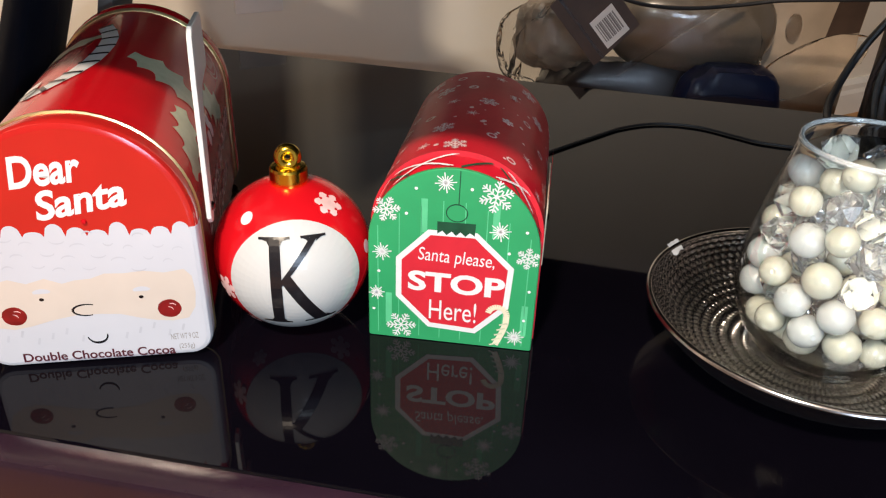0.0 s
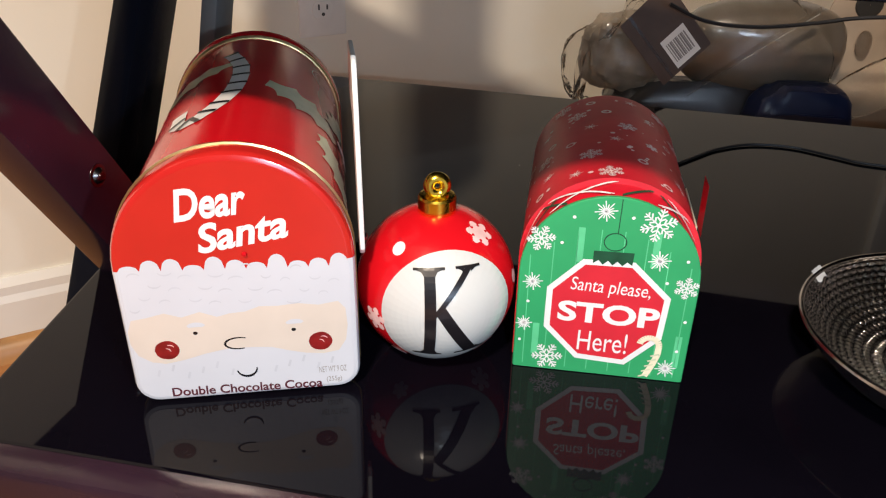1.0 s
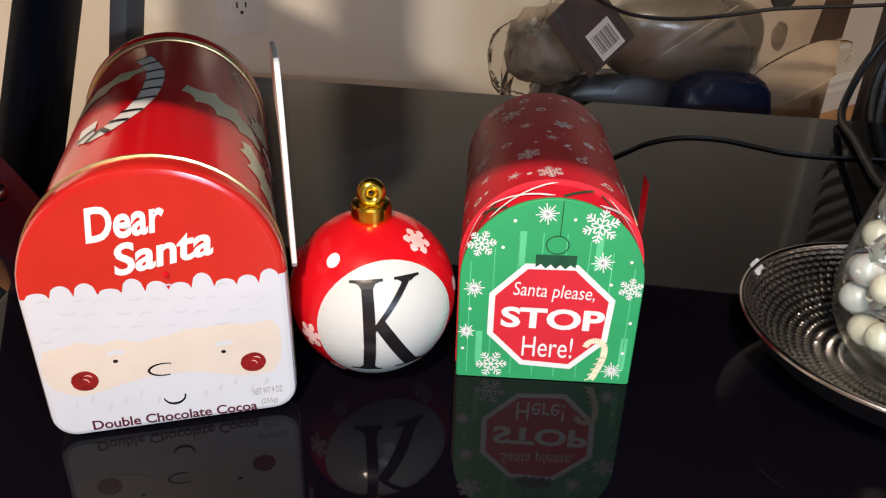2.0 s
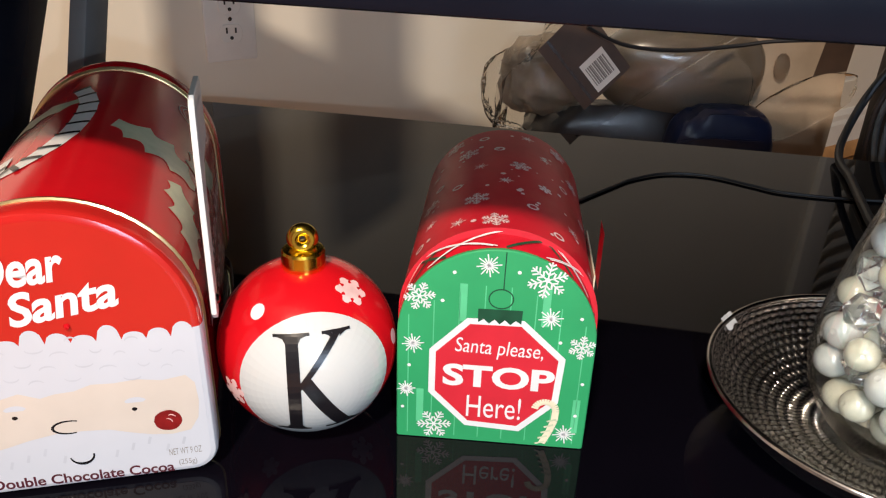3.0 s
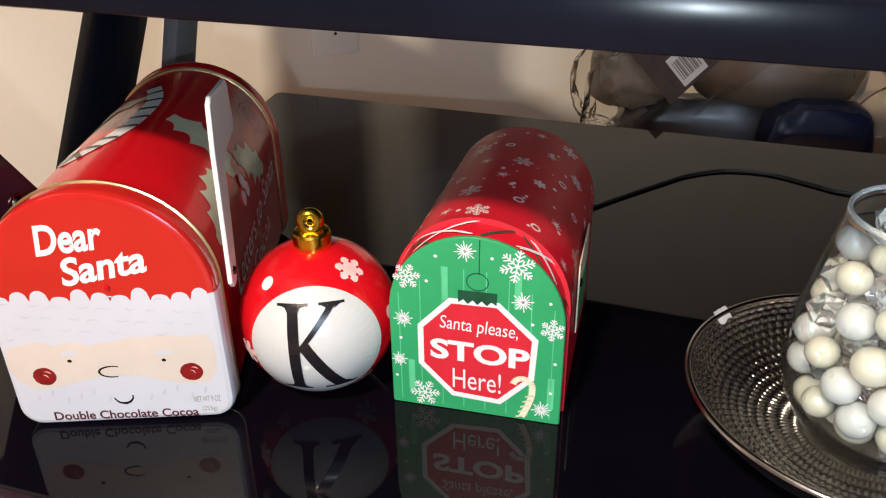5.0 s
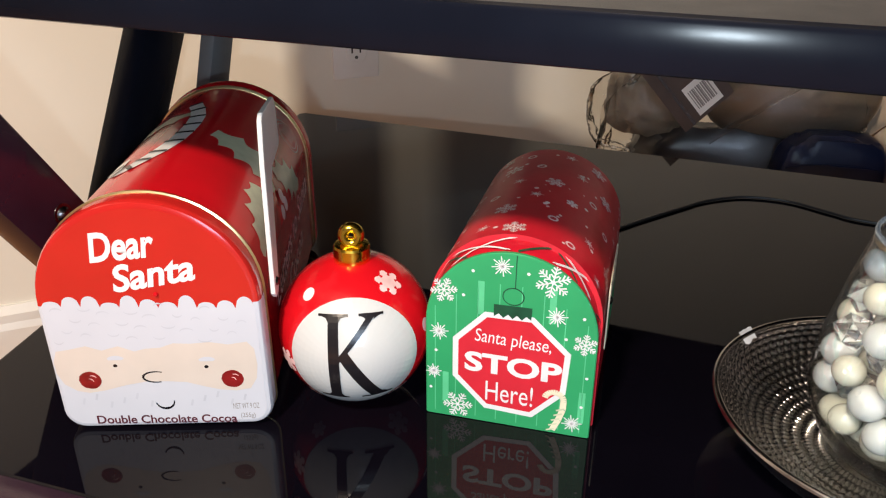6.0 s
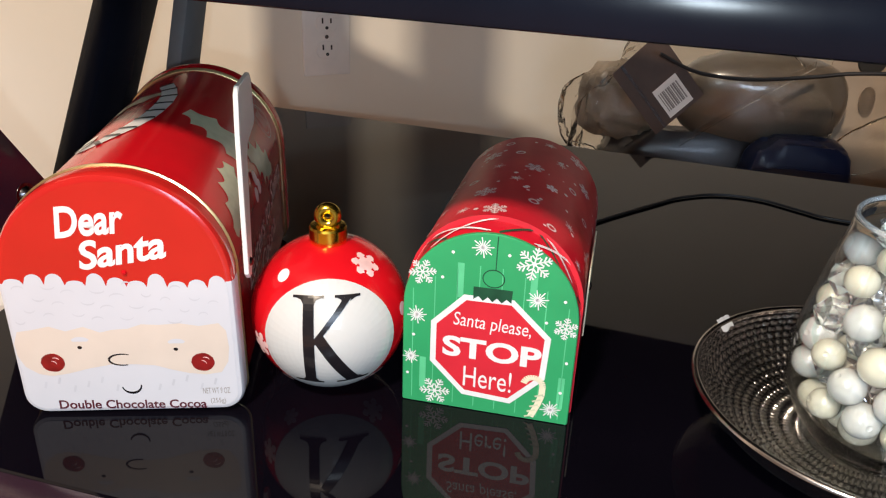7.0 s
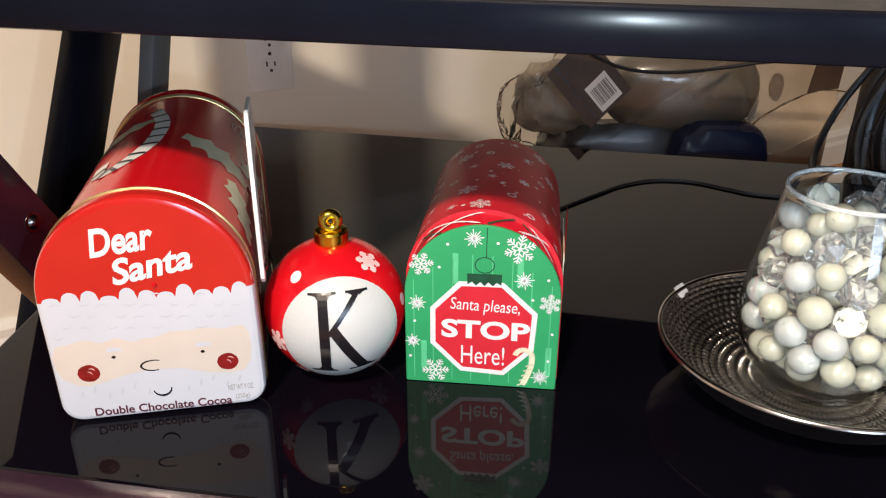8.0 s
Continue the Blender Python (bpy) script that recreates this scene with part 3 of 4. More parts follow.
# flag: a flat arm that widens into a blade, on a rivet
fl = [(0.0135, 0.0785), (0.0175, 0.0745), (0.0225, 0.0745), (0.0265, 0.079), (0.0375, 0.134), (0.042, 0.1405), (0.066, 0.1435), (0.0695, 0.147), (0.0675, 0.169), (0.064, 0.1725), (0.030, 0.1735), (0.0255, 0.1705), (0.0205, 0.148)]
arm = loft([[(x, d, z - 0.003) for d, z in fl] for x in (HW + 0.0030, HW + 0.0034, HW + 0.0052, HW + 0.0056)])
bmesh.ops.bevel(arm, geom=[e for e in arm.edges if len(e.link_faces) == 2 and e.calc_face_angle(0) > 1.0], offset=0.0006, segments=2, affect="EDGES", profile=0.5)
flag_ob = part("flag", arm, PLASTIC_WHITE, tin, "white plastic mailbox flag, raised")
part("blade_panel", flat([[(0.030, 0.146), (0.062, 0.1475), (0.0605, 0.1635), (0.031, 0.1645)]], lambda a, b: (HW + 0.0059, a, b)), PLASTIC_WHITE, flag_ob)
part("rivet", lathe([(0.0003, 0.0018), (0.0018, 0.0014), (0.0026, 0.0)], 14), STEEL, flag_ob, "", pose(HW + 0.0055, 0.020, 0.080, 0, 90, 0))

# ---------------------------------------------------------------- letter ornament
BR = 0.0440
ball = thing("ball_ornament", pose(-0.0849, 0.4235, 0.0439), "red ball ornament with a black letter and gold cap", "ornament")
sph = bmesh.new()
bmesh.ops.create_uvsphere(sph, u_segments=72, v_segments=44, radius=BR)
for v in sph.verts:
    v.co.z = max(v.co.z, -0.0439)
shell = part("shell", sph, BALL_RED, ball)


def on_ball(az, el, lift):
    """(a, b): arc lengths right and up from the point of the ball that faces az, el."""
    t = pose(0, 0, 0, -el, 0, az)

    def where(a, b):
        r = math.hypot(a, b) or 1e-9
        g = r / BR
        return t @ ((BR + lift) * Vector((math.sin(g) * a / r, -math.cos(g), math.sin(g) * b / r)))
    return where


def cap_grid(r, n=48, rows=12):
    polys = []
    for i in range(rows):
        r0, r1 = r * i / rows, r * (i + 1) / rows
        for k in range(n):
            a0, a1 = 2 * math.pi * k / n, 2 * math.pi * (k + 1) / n
            quad = [(r0 * math.cos(a0), r0 * math.sin(a0)), (r1 * math.cos(a0), r1 * math.sin(a0)), (r1 * math.cos(a1), r1 * math.sin(a1)), (r0 * math.cos(a1), r0 * math.sin(a1))]
            polys.append(quad if i else quad[1:3] + [(0, 0)])
    return [[(a * (1 + 0.010 * math.sin(3 * math.atan2(b, a + 1e-9))), b) for a, b in q] for q in polys]


part("white_patch", flat(cap_grid(0.0388), on_ball(12.5, -1, 0.0003)), BALL_WHITE, shell, "hand-painted white round patch")


def sliced(poly, rows=14):
    """A convex outline cut into thin level slices, so that it can bend."""
    lo, hi = min(p[1] for p in poly), max(p[1] for p in poly)
    out = []

    def cut(pts, y, keep):
        res = []
        for p, q in zip(pts, pts[1:] + pts[:1]):
            if keep * (p[1] - y) >= 0:
                res.append(p)
            if (p[1] - y) * (q[1] - y) < 0:
                f = (y - p[1]) / (q[1] - p[1])
                res.append((p[0] + (q[0] - p[0]) * f, y))
        return res
    for k in range(rows):
        a, b = lo + (hi - lo) * k / rows, lo + (hi - lo) * (k + 1) / rows
        piece = cut(cut(list(poly), a, 1), b, -1)
        if len(piece) > 2:
            out.append(piece)
    return out


kk = []
for poly, rows in (
    ([(-0.0143, -0.0262), (-0.0083, -0.0262), (-0.0083, 0.0262), (-0.0141, 0.0262)], 16),
    ([(-0.0084, 0.0010), (-0.0084, 0.0048), (0.0080, 0.0262), (0.0122, 0.0262)], 14),
    ([(-0.0082, 0.0028), (-0.0036, 0.0068), (0.0165, -0.0262), (0.0085, -0.0262)], 16),
):
    kk += sliced(poly, rows)
for x0, x1, z in ((-0.0200, -0.0028, 0.0268), (0.0030, 0.0172, 0.0268), (-0.0205, -0.0042, -0.0268), (0.0030, 0.0215, -0.0266)):
    for k in range(6):
        a, b = x0 + (x1 - x0) * k / 6, x0 + (x1 - x0) * (k + 1) / 6
        kk.append([(a, z - 0.0007), (b, z - 0.0007), (b, z + 0.0007), (a, z + 0.0007)])
# bracketed serifs
kk += [[(-0.0139, 0.0264), (-0.0190, 0.0264), (-0.0155, 0.0252), (-0.0140, 0.0225)], [(-0.0085, 0.0264), (-0.0084, 0.0225), (-0.0070, 0.0252), (-0.0035, 0.0264)]]
kk += [[(-0.0141, -0.0264), (-0.0142, -0.0225), (-0.0157, -0.0252), (-0.0196, -0.0264)], [(-0.0085, -0.0264), (-0.0050, -0.0264), (-0.0070, -0.0252), (-0.0084, -0.0225)]]
kk += [[(0.0078, 0.0264), (0.0036, 0.0264), (0.0060, 0.0252), (0.0072, 0.0235)], [(0.0118, 0.0264), (0.0112, 0.0240), (0.0140, 0.0257), (0.0168, 0.0264)], [(0.0160, -0.0264), (0.0210, -0.0264), (0.0180, -0.0254), (0.0150, -0.0228)]]
part("letter_k", flat(kk, on_ball(13, 2, 0.0008)), INK, shell, "black serif letter K")
for az, el, r in ((-37.4, 46, 0.0036), (78, 11.5, 0.0036)):
    part("white_dot", flat([disc(0, 0, r, r * 1.1, 16)], on_ball(az, el, 0.0004), 1), PRINT_WHITE, shell)
for az, el, r in ((61.7, 54.3, 0.0080), (-45.3, -9.4, 0.0076), (60, -45, 0.0074), (-34.6, -43, 0.0050)):
    part("snowflake", flat([disc(0, 0, r * 0.45, None, 12)] + flake(0, 0, r, 0.0024, 15), on_ball(az, el, 0.0005), 1), PINK_PRINT, shell, "pale pink snowflake print")
cap = lathe([(0.0005, 0.0522), (0.0080, 0.0522), (0.0096, 0.0518), (0.0103, 0.0506), (0.0104, 0.0460), (0.0104, 0.0425), (0.0100, 0.0412)], 40)
part("cap", cap, GOLD, ball, "gold painted cap")
rings = []
for i in range(29):
    a = 2 * math.pi * i / 28
    rings.append([((0.0043 + 0.0032 * math.cos(b)) * math.cos(a), 0.0036 * math.sin(b), (0.0043 + 0.0032 * math.cos(b)) * math.sin(a)) for b in [2 * math.pi * k / 14 for k in range(14)]])
lp = loft(rings, False)
bmesh.ops.remove_doubles(lp, verts=lp.verts, dist=1e-7)
part("loop", lp, GOLD, ball, "gold hanging loop", pose(0, 0, 0.0570, -8, 0, 8))

# ---------------------------------------------------------------- green and red letter box
BW, BZ = 0.0465, 0.0615
card = thing("card_mailbox", pose(0.0055, 0.3985, 0.0, 0, 0, -7.4), "red card mailbox gift box with a green front", "gift box")
front = part("front_panel", arch_loft(BW, BZ, [(0.0, 0.0005), (0.0006, 0.0), (0.0022, 0.0)], 0.0012), GREEN, card, "bright green printed front")
part("plaid_neck", loft([[(x * k, y, z * kz) for x, z in arch(BW - 0.0008, BZ, 0, 0.0012)] for y, k, kz in ((0.0022, 1.0, 1.0), (0.0130, 1.0, 1.030), (0.024, 1.0, 1.030))]), CARD_RED, card, "red plaid card neck")
SW, SZ = BW + 0.0006, BZ + 0.0042
sleeve = part("sleeve", arch_loft(SW, SZ, [(0.0125, 0.0016), (0.0125, 0.0)] + [(0.015 + 0.0138 * k, 0.0) for k in range(11)], 0.0012), CARD_RED, card, "glossy red sleeve with pale snowflakes")


def gz(step):
    return lambda a, b: (a, -0.00008 - 0.00007 * step, b)


octo = [(-0.0137, 0.0720), (0.0126, 0.0725), (0.0333, 0.0530), (0.0320, 0.0272), (0.0144, 0.0085), (-0.0125, 0.0098), (-0.0310, 0.0285), (-0.0310, 0.0535)]
oc = (sum(p[0] for p in octo) / 8, sum(p[1] for p in octo) / 8)
part("sign_border", flat([octo], gz(1)), PRINT_WHITE, front, "white octagon border")
part("sign_field", flat([[(oc[0] + (a - oc[0]) * 0.90, oc[1] + (b - oc[1]) * 0.90) for a, b in octo]], gz(2)), SIGN_RED, front, "red octagon")
part("lettering", letters("STOP", 0.0535, 0.0128, gz(3), 0.0025, 0.0398, 0, 0, 0, 0.035), PRINT_WHITE, front, "bold white lettering")
part("lettering", letters("Santa please,", 0.0415, 0.0105, gz(3), 0.0020, 0.0555, -1.5, 0.1), PRINT_WHITE, front)
part("lettering", letters("Here!", 0.0265, 0.0130, gz(3), 0.0012, 0.0220, 0, 0), PRINT_WHITE, front)
part("ornament_cap", flat([[(-0.0090, 0.0775), (0.0115, 0.0778), (0.0112, 0.0705), (0.0085, 0.0722), (0.0062, 0.0698), (0.0035, 0.0722), (0.0012, 0.0698), (-0.0012, 0.0722), (-0.0038, 0.0698), (-0.0062, 0.0722), (-0.0088, 0.0702)]], gz(3)), DARK_GREEN, front)
part("ornament_ring", flat(stroke(arc(0.0012, 0.0832, 0.0056, 0, 360, 0.0050, 24), 0.0006) + [bar(0.0020, 0.088, 0.0022, 0.1072, 0.0005)], gz(2)), DARK_GREEN, front)
part("snowflake", flat(flake(-0.0362, 0.0820, 0.0076, 0.0012, 10), gz(2)), PRINT_WHITE, front)
part("snowflake", flat(flake(0.0212, 0.0945, 0.0094, 0.0013, 20), gz(2)), PRINT_WHITE, front)
part("snowflake", flat(flake(-0.0278, 0.0092, 0.0086, 0.0012, 5), gz(2)), PRINT_WHITE, front)
part("snowflake", flat(flake(0.0402, 0.0600, 0.0066, 0.0011, 25), gz(2)), PRINT_WHITE, front)
for a, b, r in ((-0.0052, 0.1000, 0.0058), (0.0245, 0.0745, 0.0058), (-0.0388, 0.0560, 0.0054), (-0.0418, 0.0295, 0.0046), (0.0366, 0.0088, 0.0056)):
    part("star", flat(burst(a, b, r, 0.0006, 16, 8), gz(2)), PRINT_WHITE, front)
tagged(part("dots", flat([disc(a, b, 0.0009, None, 10) for a, b in ((-0.0255, 0.0805), (0.0085, 0.0975), (0.0385, 0.0755), (-0.0405, 0.0435), (0.0425, 0.0395), (-0.0435, 0.0185), (0.041, 0.0205), (0.030, 0.0620), (-0.0205, 0.0985 - 0.003))], gz(2)), PRINT_WHITE, front), kind="stuff")
part("cane", flat(stroke(arc(0.0262, 0.0225, 0.0052, 170, 0) + [(0.0312, 0.017), (0.0292, 0.010), (0.0262, 0.0025)], 0.0034), gz(4)), CREAM, front, "cream candy cane print")
part("cane_stripes", flat([bar(0.0295 - 0.0012 * k - 0.0018, 0.016 - 0.0035 * k, 0.0322 - 0.0012 * k, 0.0178 - 0.0035 * k, 0.0010) for k in range(5)], gz(5)), SAGE, front)
tagged(part("wood_grain", flat([bar(-0.041 + 0.0117 * k, 0.003, -0.041 + 0.0117 * k, 0.060 + 0.03 * math.cos((k - 3.5) / 3), 0.0005) for k in range(8)] + [bar(-0.035 + 0.019 * k, 0.01 + 0.06 * (k % 2), -0.035 + 0.019 * k, 0.03 + 0.06 * (k % 2), 0.0035) for k in range(5)], gz(0)), GREEN_STREAK, front), kind="stuff")


def on_neck(a, d, lift=0.0):
    k = (d - 0.0022) / 0.0108
    p = on_barrel(BW - 0.0008, BZ, 0.0005 + lift)(a, d)
    return (p[0], d, p[2] * (1 + 0.030 * k) + 0.0002)


for a0, lean in ((-0.036, 0.034), (-0.004, -0.034), (0.020, 0.022), (0.046, -0.020), (0.064, 0.020), (-0.062, 0.020)):
    for off in (0, 0.0019):
        part("plaid_line", flat([bar(a0 + off, 0.0030, a0 + lean + off, 0.0123, 0.0006)], lambda a, d: on_neck(a, d, 0.0006), 5), PRINT_WHITE, card)
for a0, ln in ((-0.050, 0.020), (-0.026, -0.016), (0.002, 0.016), (0.036, -0.014), (0.056, 0.012)):
    part("plaid_band", flat([bar(a0, 0.0030, a0 + ln, 0.0123, 0.0013)], lambda a, d: on_neck(a, d, 0.0002), 5), DARK_GREEN, card)
part("sleeve_edge", arch_loft(SW + 0.0003, SZ, [(0.0121, 0.0007), (0.0121, -0.0001), (0.0128, -0.0001), (0.0128, 0.0007)], 0.0012), SIGN_RED, card, "red card edge")

rnd = random.Random(5)
wrap_b = on_barrel(SW, SZ, 0.0004)
spots = []
for row in range(6):
    for col in range(7):
        a = -0.072 + 0.024 * col + (0.012 if row % 2 else 0) + rnd.uniform(-0.004, 0.004)
        d = 0.022 + 0.0235 * row + rnd.uniform(-0.004, 0.004)
        spots.append((a, d))
for i, (a, d) in enumerate(spots):
    kind = i % 3
    if kind == 0:
        part("snowflake", flat(flake(a, d, rnd.choice((0.0042, 0.0062, 0.0070)), 0.0011, rnd.uniform(0, 60)), wrap_b, 1), ROSE_PRINT, sleeve)
    elif kind == 1:
        part("ring_flake", flat(stroke(arc(a, d, 0.0026, 0, 360, 0.0024, 12), 0.0013), wrap_b), ROSE_PRINT, sleeve)
    else:
        part("star", flat(burst(a, d, 0.0042, 0.0005, 10), wrap_b), ROSE_PRINT, sleeve)
tagged(part("dots", flat([disc(rnd.uniform(-0.09, 0.09), rnd.uniform(0.015, 0.150), rnd.choice((0.0006, 0.0011, 0.0015)), None, 8) for _ in range(60)], wrap_b), ROSE_PRINT, sleeve), kind="stuff")
# paper flag on the side of the sleeve
pf = box(SW + 0.0008, SW + 0.0017, 0.046, 0.100, 0.030, 0.074, 0.0003, 1)
pflag = part("paper_flag", pf, [CREAM], card, "cream and green card flag", pose(0, 0, 0, 0, 0, 0))
part("flag_print", flat([[(0.050, 0.033), (0.096, 0.033), (0.096, 0.054), (0.050, 0.054)]], lambda a, b: (SW + 0.0020, a, b)), GREEN, pflag)
part("flag_plaid", flat([[(0.030, 0.075), (0.046, 0.075), (0.048, 0.104), (0.032, 0.104)]], lambda a, b: (SW + 0.0011, a, b)), CARD_RED, card)
part("brad", lathe([(0.0003, 0.0014), (0.002, 0.001), (0.0028, 0.0)], 14), STEEL, pflag, "", pose(SW + 0.0017, 0.052, 0.060, 0, 90, 0))

# ---------------------------------------------------------------- hammered dish, glass and beads
DX, DY = 0.206, 0.394
dish = thing("hammered_dish", pose(DX, DY, 0), "hammered silver dish with a chipped rim", "dish")
NA, NR = 720, 116
prof = [(0.030, 0.0070), (0.048, 0.0080), (0.063, 0.0125), (0.075, 0.0195), (0.084, 0.0280), (0.0890, 0.0350)]


def along(f):
    x = f * (len(prof) - 1)
    i = min(int(x), len(prof) - 2)
    p0, p1, p2, p3 = (prof[min(max(i + k, 0), len(prof) - 1)] for k in (-1, 0, 1, 2))
    t = x - i
    return [0.5 * (2 * b + (c - a) * t + (2 * a - 5 * b + 4 * c - d) * t * t + (3 * b - a - 3 * c + d) * t ** 3) for a, b, c, d in zip(p0, p1, p2, p3)]


rings = []
for j in range(NR + 1):
    f = j / NR
    r, z = along(f)
    row = f * 15.0
    ring = []
    for i in range(NA):
        a = 2 * math.pi * i / NA
        cnt = 92
        ph = (a * cnt / (2 * math.pi) + 0.37 * int(row) + 0.12 * math.sin(int(row) * 5 + 3 * a)) % 1.0
        du, dv = (ph - 0.5) * 2, ((row % 1.0) - 0.5) * 2
        h = math.sqrt(max(0.0, 0.86 - (du * du + dv * dv))) * 0.0011 if f < 0.965 else 0
        ring.append((r * math.cos(a), r * math.sin(a), z + h))
    rings.append(ring)
bowl = loft(rings, False)
top_ob = part("bowl", bowl, SILVER, dish, "hammered silver inside", None, True, 80)
under = lathe([(0.0890, 0.0350), (0.0908, 0.0356), (0.0913, 0.0345), (0.0860, 0.0265), (0.0770, 0.0170), (0.0640, 0.0088), (0.0440, 0.0035), (0.0400, 0.0), (0.0360, 0.0), (0.030, 0.0020), (0.0002, 0.0020)], 96)
part("underside", under, SILVER, dish, "polished silver rim and underside")
rim_pts = [(0.0899 + 0.0019 * math.cos(a), 0.0350 + 0.0019 * math.sin(a)) for a in [2 * math.pi * k / 12 for k in range(13)]]
part("rim", lathe(rim_pts, 120), SILVER, dish, "polished rolled rim", None, True, 60)
part("floor_disc", lathe([(0.0302, 0.0070), (0.02, 0.0068), (0.0002, 0.0068)], 48), SILVER, dish)
ca = radians(135)
part("chip", flat([[(ca + 0.13 * k / 5 - 0.065, 0.0857 + 0.0007 * math.sin(k * 1.3)) for k in range(6)] + [(ca + 0.065 - 0.13 * k / 5, 0.0914 + 0.0002 * math.cos(k * 3)) for k in range(6)]], lambda a, r: (r * math.cos(a), r * math.sin(a), 0.0330 + (r - 0.0857) * 0.95), 1), CHIP, dish, "pale chip on the rim")

GX, GY, GZ = 0.209, 0.388, 0.0085
outer = [(0.0002, 0.0), (0.024, 0.0), (0.030, 0.002), (0.036, 0.008), (0.043, 0.018), (0.0485, 0.030), (0.0510, 0.044), (0.0505, 0.058), (0.0480, 0.076), (0.0440, 0.096), (0.0400, 0.114), (0.0370, 0.1265), (0.0368, 0.1295), (0.0372, 0.1312)]
inner = [(0.0366, 0.1326), (0.0352, 0.1326), (0.0344, 0.1312), (0.0348, 0.1285), (0.0352, 0.1262), (0.0388, 0.1137), (0.0428, 0.0957), (0.0468, 0.0757), (0.0493, 0.0578), (0.0498, 0.0440), (0.0472, 0.0306), (0.0410, 0.0195), (0.0340, 0.0110), (0.0250, 0.0075), (0.0002, 0.0065)]
outer, inner = ([(r, z * 0.938) for r, z in pr] for pr in (outer, inner))
jar = thing("glass_candle_bowl", pose(GX, GY, GZ), "clear tapered glass filled with pearls and crystals on the dish", "glass vase")
wall_ob = part("glass_body", lathe(outer + inner, 72), CLEAR, jar)
wall_ob.visible_shadow = False
lip = part("lip", lathe([(0.0359 + 0.00105 * math.cos(a), 0.1240 + 0.00125 * math.sin(a)) for a in [2 * math.pi * k / 10 for k in range(11)]], 72), LIP_GLASS, jar, "bright rounded glass lip")
lip.visible_shadow = False


def radius_in(z):
    ins = inner[::-1]
    for (r0, z0), (r1, z1) in zip(ins, ins[1:]):
        if z0 <= z <= z1:
            return r0 + (r1 - r0) * (z - z0) / max(z1 - z0, 1e-6)
    return 0.034


def pearl(name, r, material, label):
    bm = bmesh.new()
    bmesh.ops.create_uvsphere(bm, u_segments=28, v_segments=18, radius=r)
    for v in bm.verts:
        if math.hypot(v.co.x, v.co.y) < r * 0.08:
            v.co.z *= 0.93
    return tagged(part(name, bm, material), label, "bead", "beads in the glass")


def gem(r, seed):
    bm = bmesh.new()
    bmesh.ops.create_icosphere(bm, subdivisions=1, radius=r)
    q = random.Random(seed)
    for v in bm.verts:
        v.co *= q.uniform(0.86, 1.04)
        v.co.x *= 1.15
    ob = part("crystal_bead", bm, CRYSTAL, smooth=False)
    ob.visible_shadow = False
    return tagged(ob, "clear faceted acrylic crystal bead", "bead", "beads in the glass")


protos = [pearl("pearl_bead", 0.0092, PEARL_W, "glossy ivory pearl bead"), pearl("pearl_bead", 0.0078, PEARL_W, "glossy ivory pearl bead"), pearl("pearl_bead", 0.0088, PEARL_C, "cool white pearl bead"), gem(0.0105, 3), gem(0.0098, 8)]
radii = [0.0092, 0.0078, 0.0088, 0.0088, 0.0084]
q = random.Random(11)
placed = []
used = set()
tries = 0
zmax = 0.113
while tries < 9000 and len(placed) < 120:
    tries += 1
    kind = q.choices(range(5), (5, 4, 3, 4, 3))[0]
    r = radii[kind]
    lay = tries / 9000
    z = 0.0085 + r + (zmax - 0.0085 - r) * min(1.0, lay * 1.1) + q.uniform(-0.004, 0.004)
    z = max(z, 0.0078 + r)
    lim = radius_in(z) - r - 0.0012
    if lim <= 0:
        continue
    rho = lim * (1.0 if q.random() < 0.65 else math.sqrt(q.random()))
    a = q.uniform(0, 2 * math.pi)
    p = Vector((rho * math.cos(a), rho * math.sin(a), z))
    if any((p - o).length < (r + s) * 0.955 for o, s in placed):
        continue
    placed.append((p, r))
    m = pose(GX + p.x, GY + p.y, GZ + p.z, q.uniform(0, 180), q.uniform(0, 180), q.uniform(0, 180))
    if kind in used:
        copy_thing(protos[kind], m)
    else:
        protos[kind].matrix_basis = m
        used.add(kind)

# ---------------------------------------------------------------- cables on and behind the shelf
cord = tube([(-0.01, 0.560, 0.0015), (0.045, 0.635, 0.0015), (0.092, 0.684, 0.0015), (0.147, 0.733, 0.0015), (0.172, 0.753, 0.0015), (0.207, 0.767, 0.0015), (0.245, 0.762, 0.0015), (0.276, 0.740, 0.0015), (0.300, 0.724, 0.0015), (0.36, 0.71, 0.0015), (0.46, 0.70, 0.0015), (0.60, 0.70, 0.0015)], 0.0013, 8)
tagged(part("power_cord", cord, RUBBER), "thin black cord lying across the glass shelf", "cable")

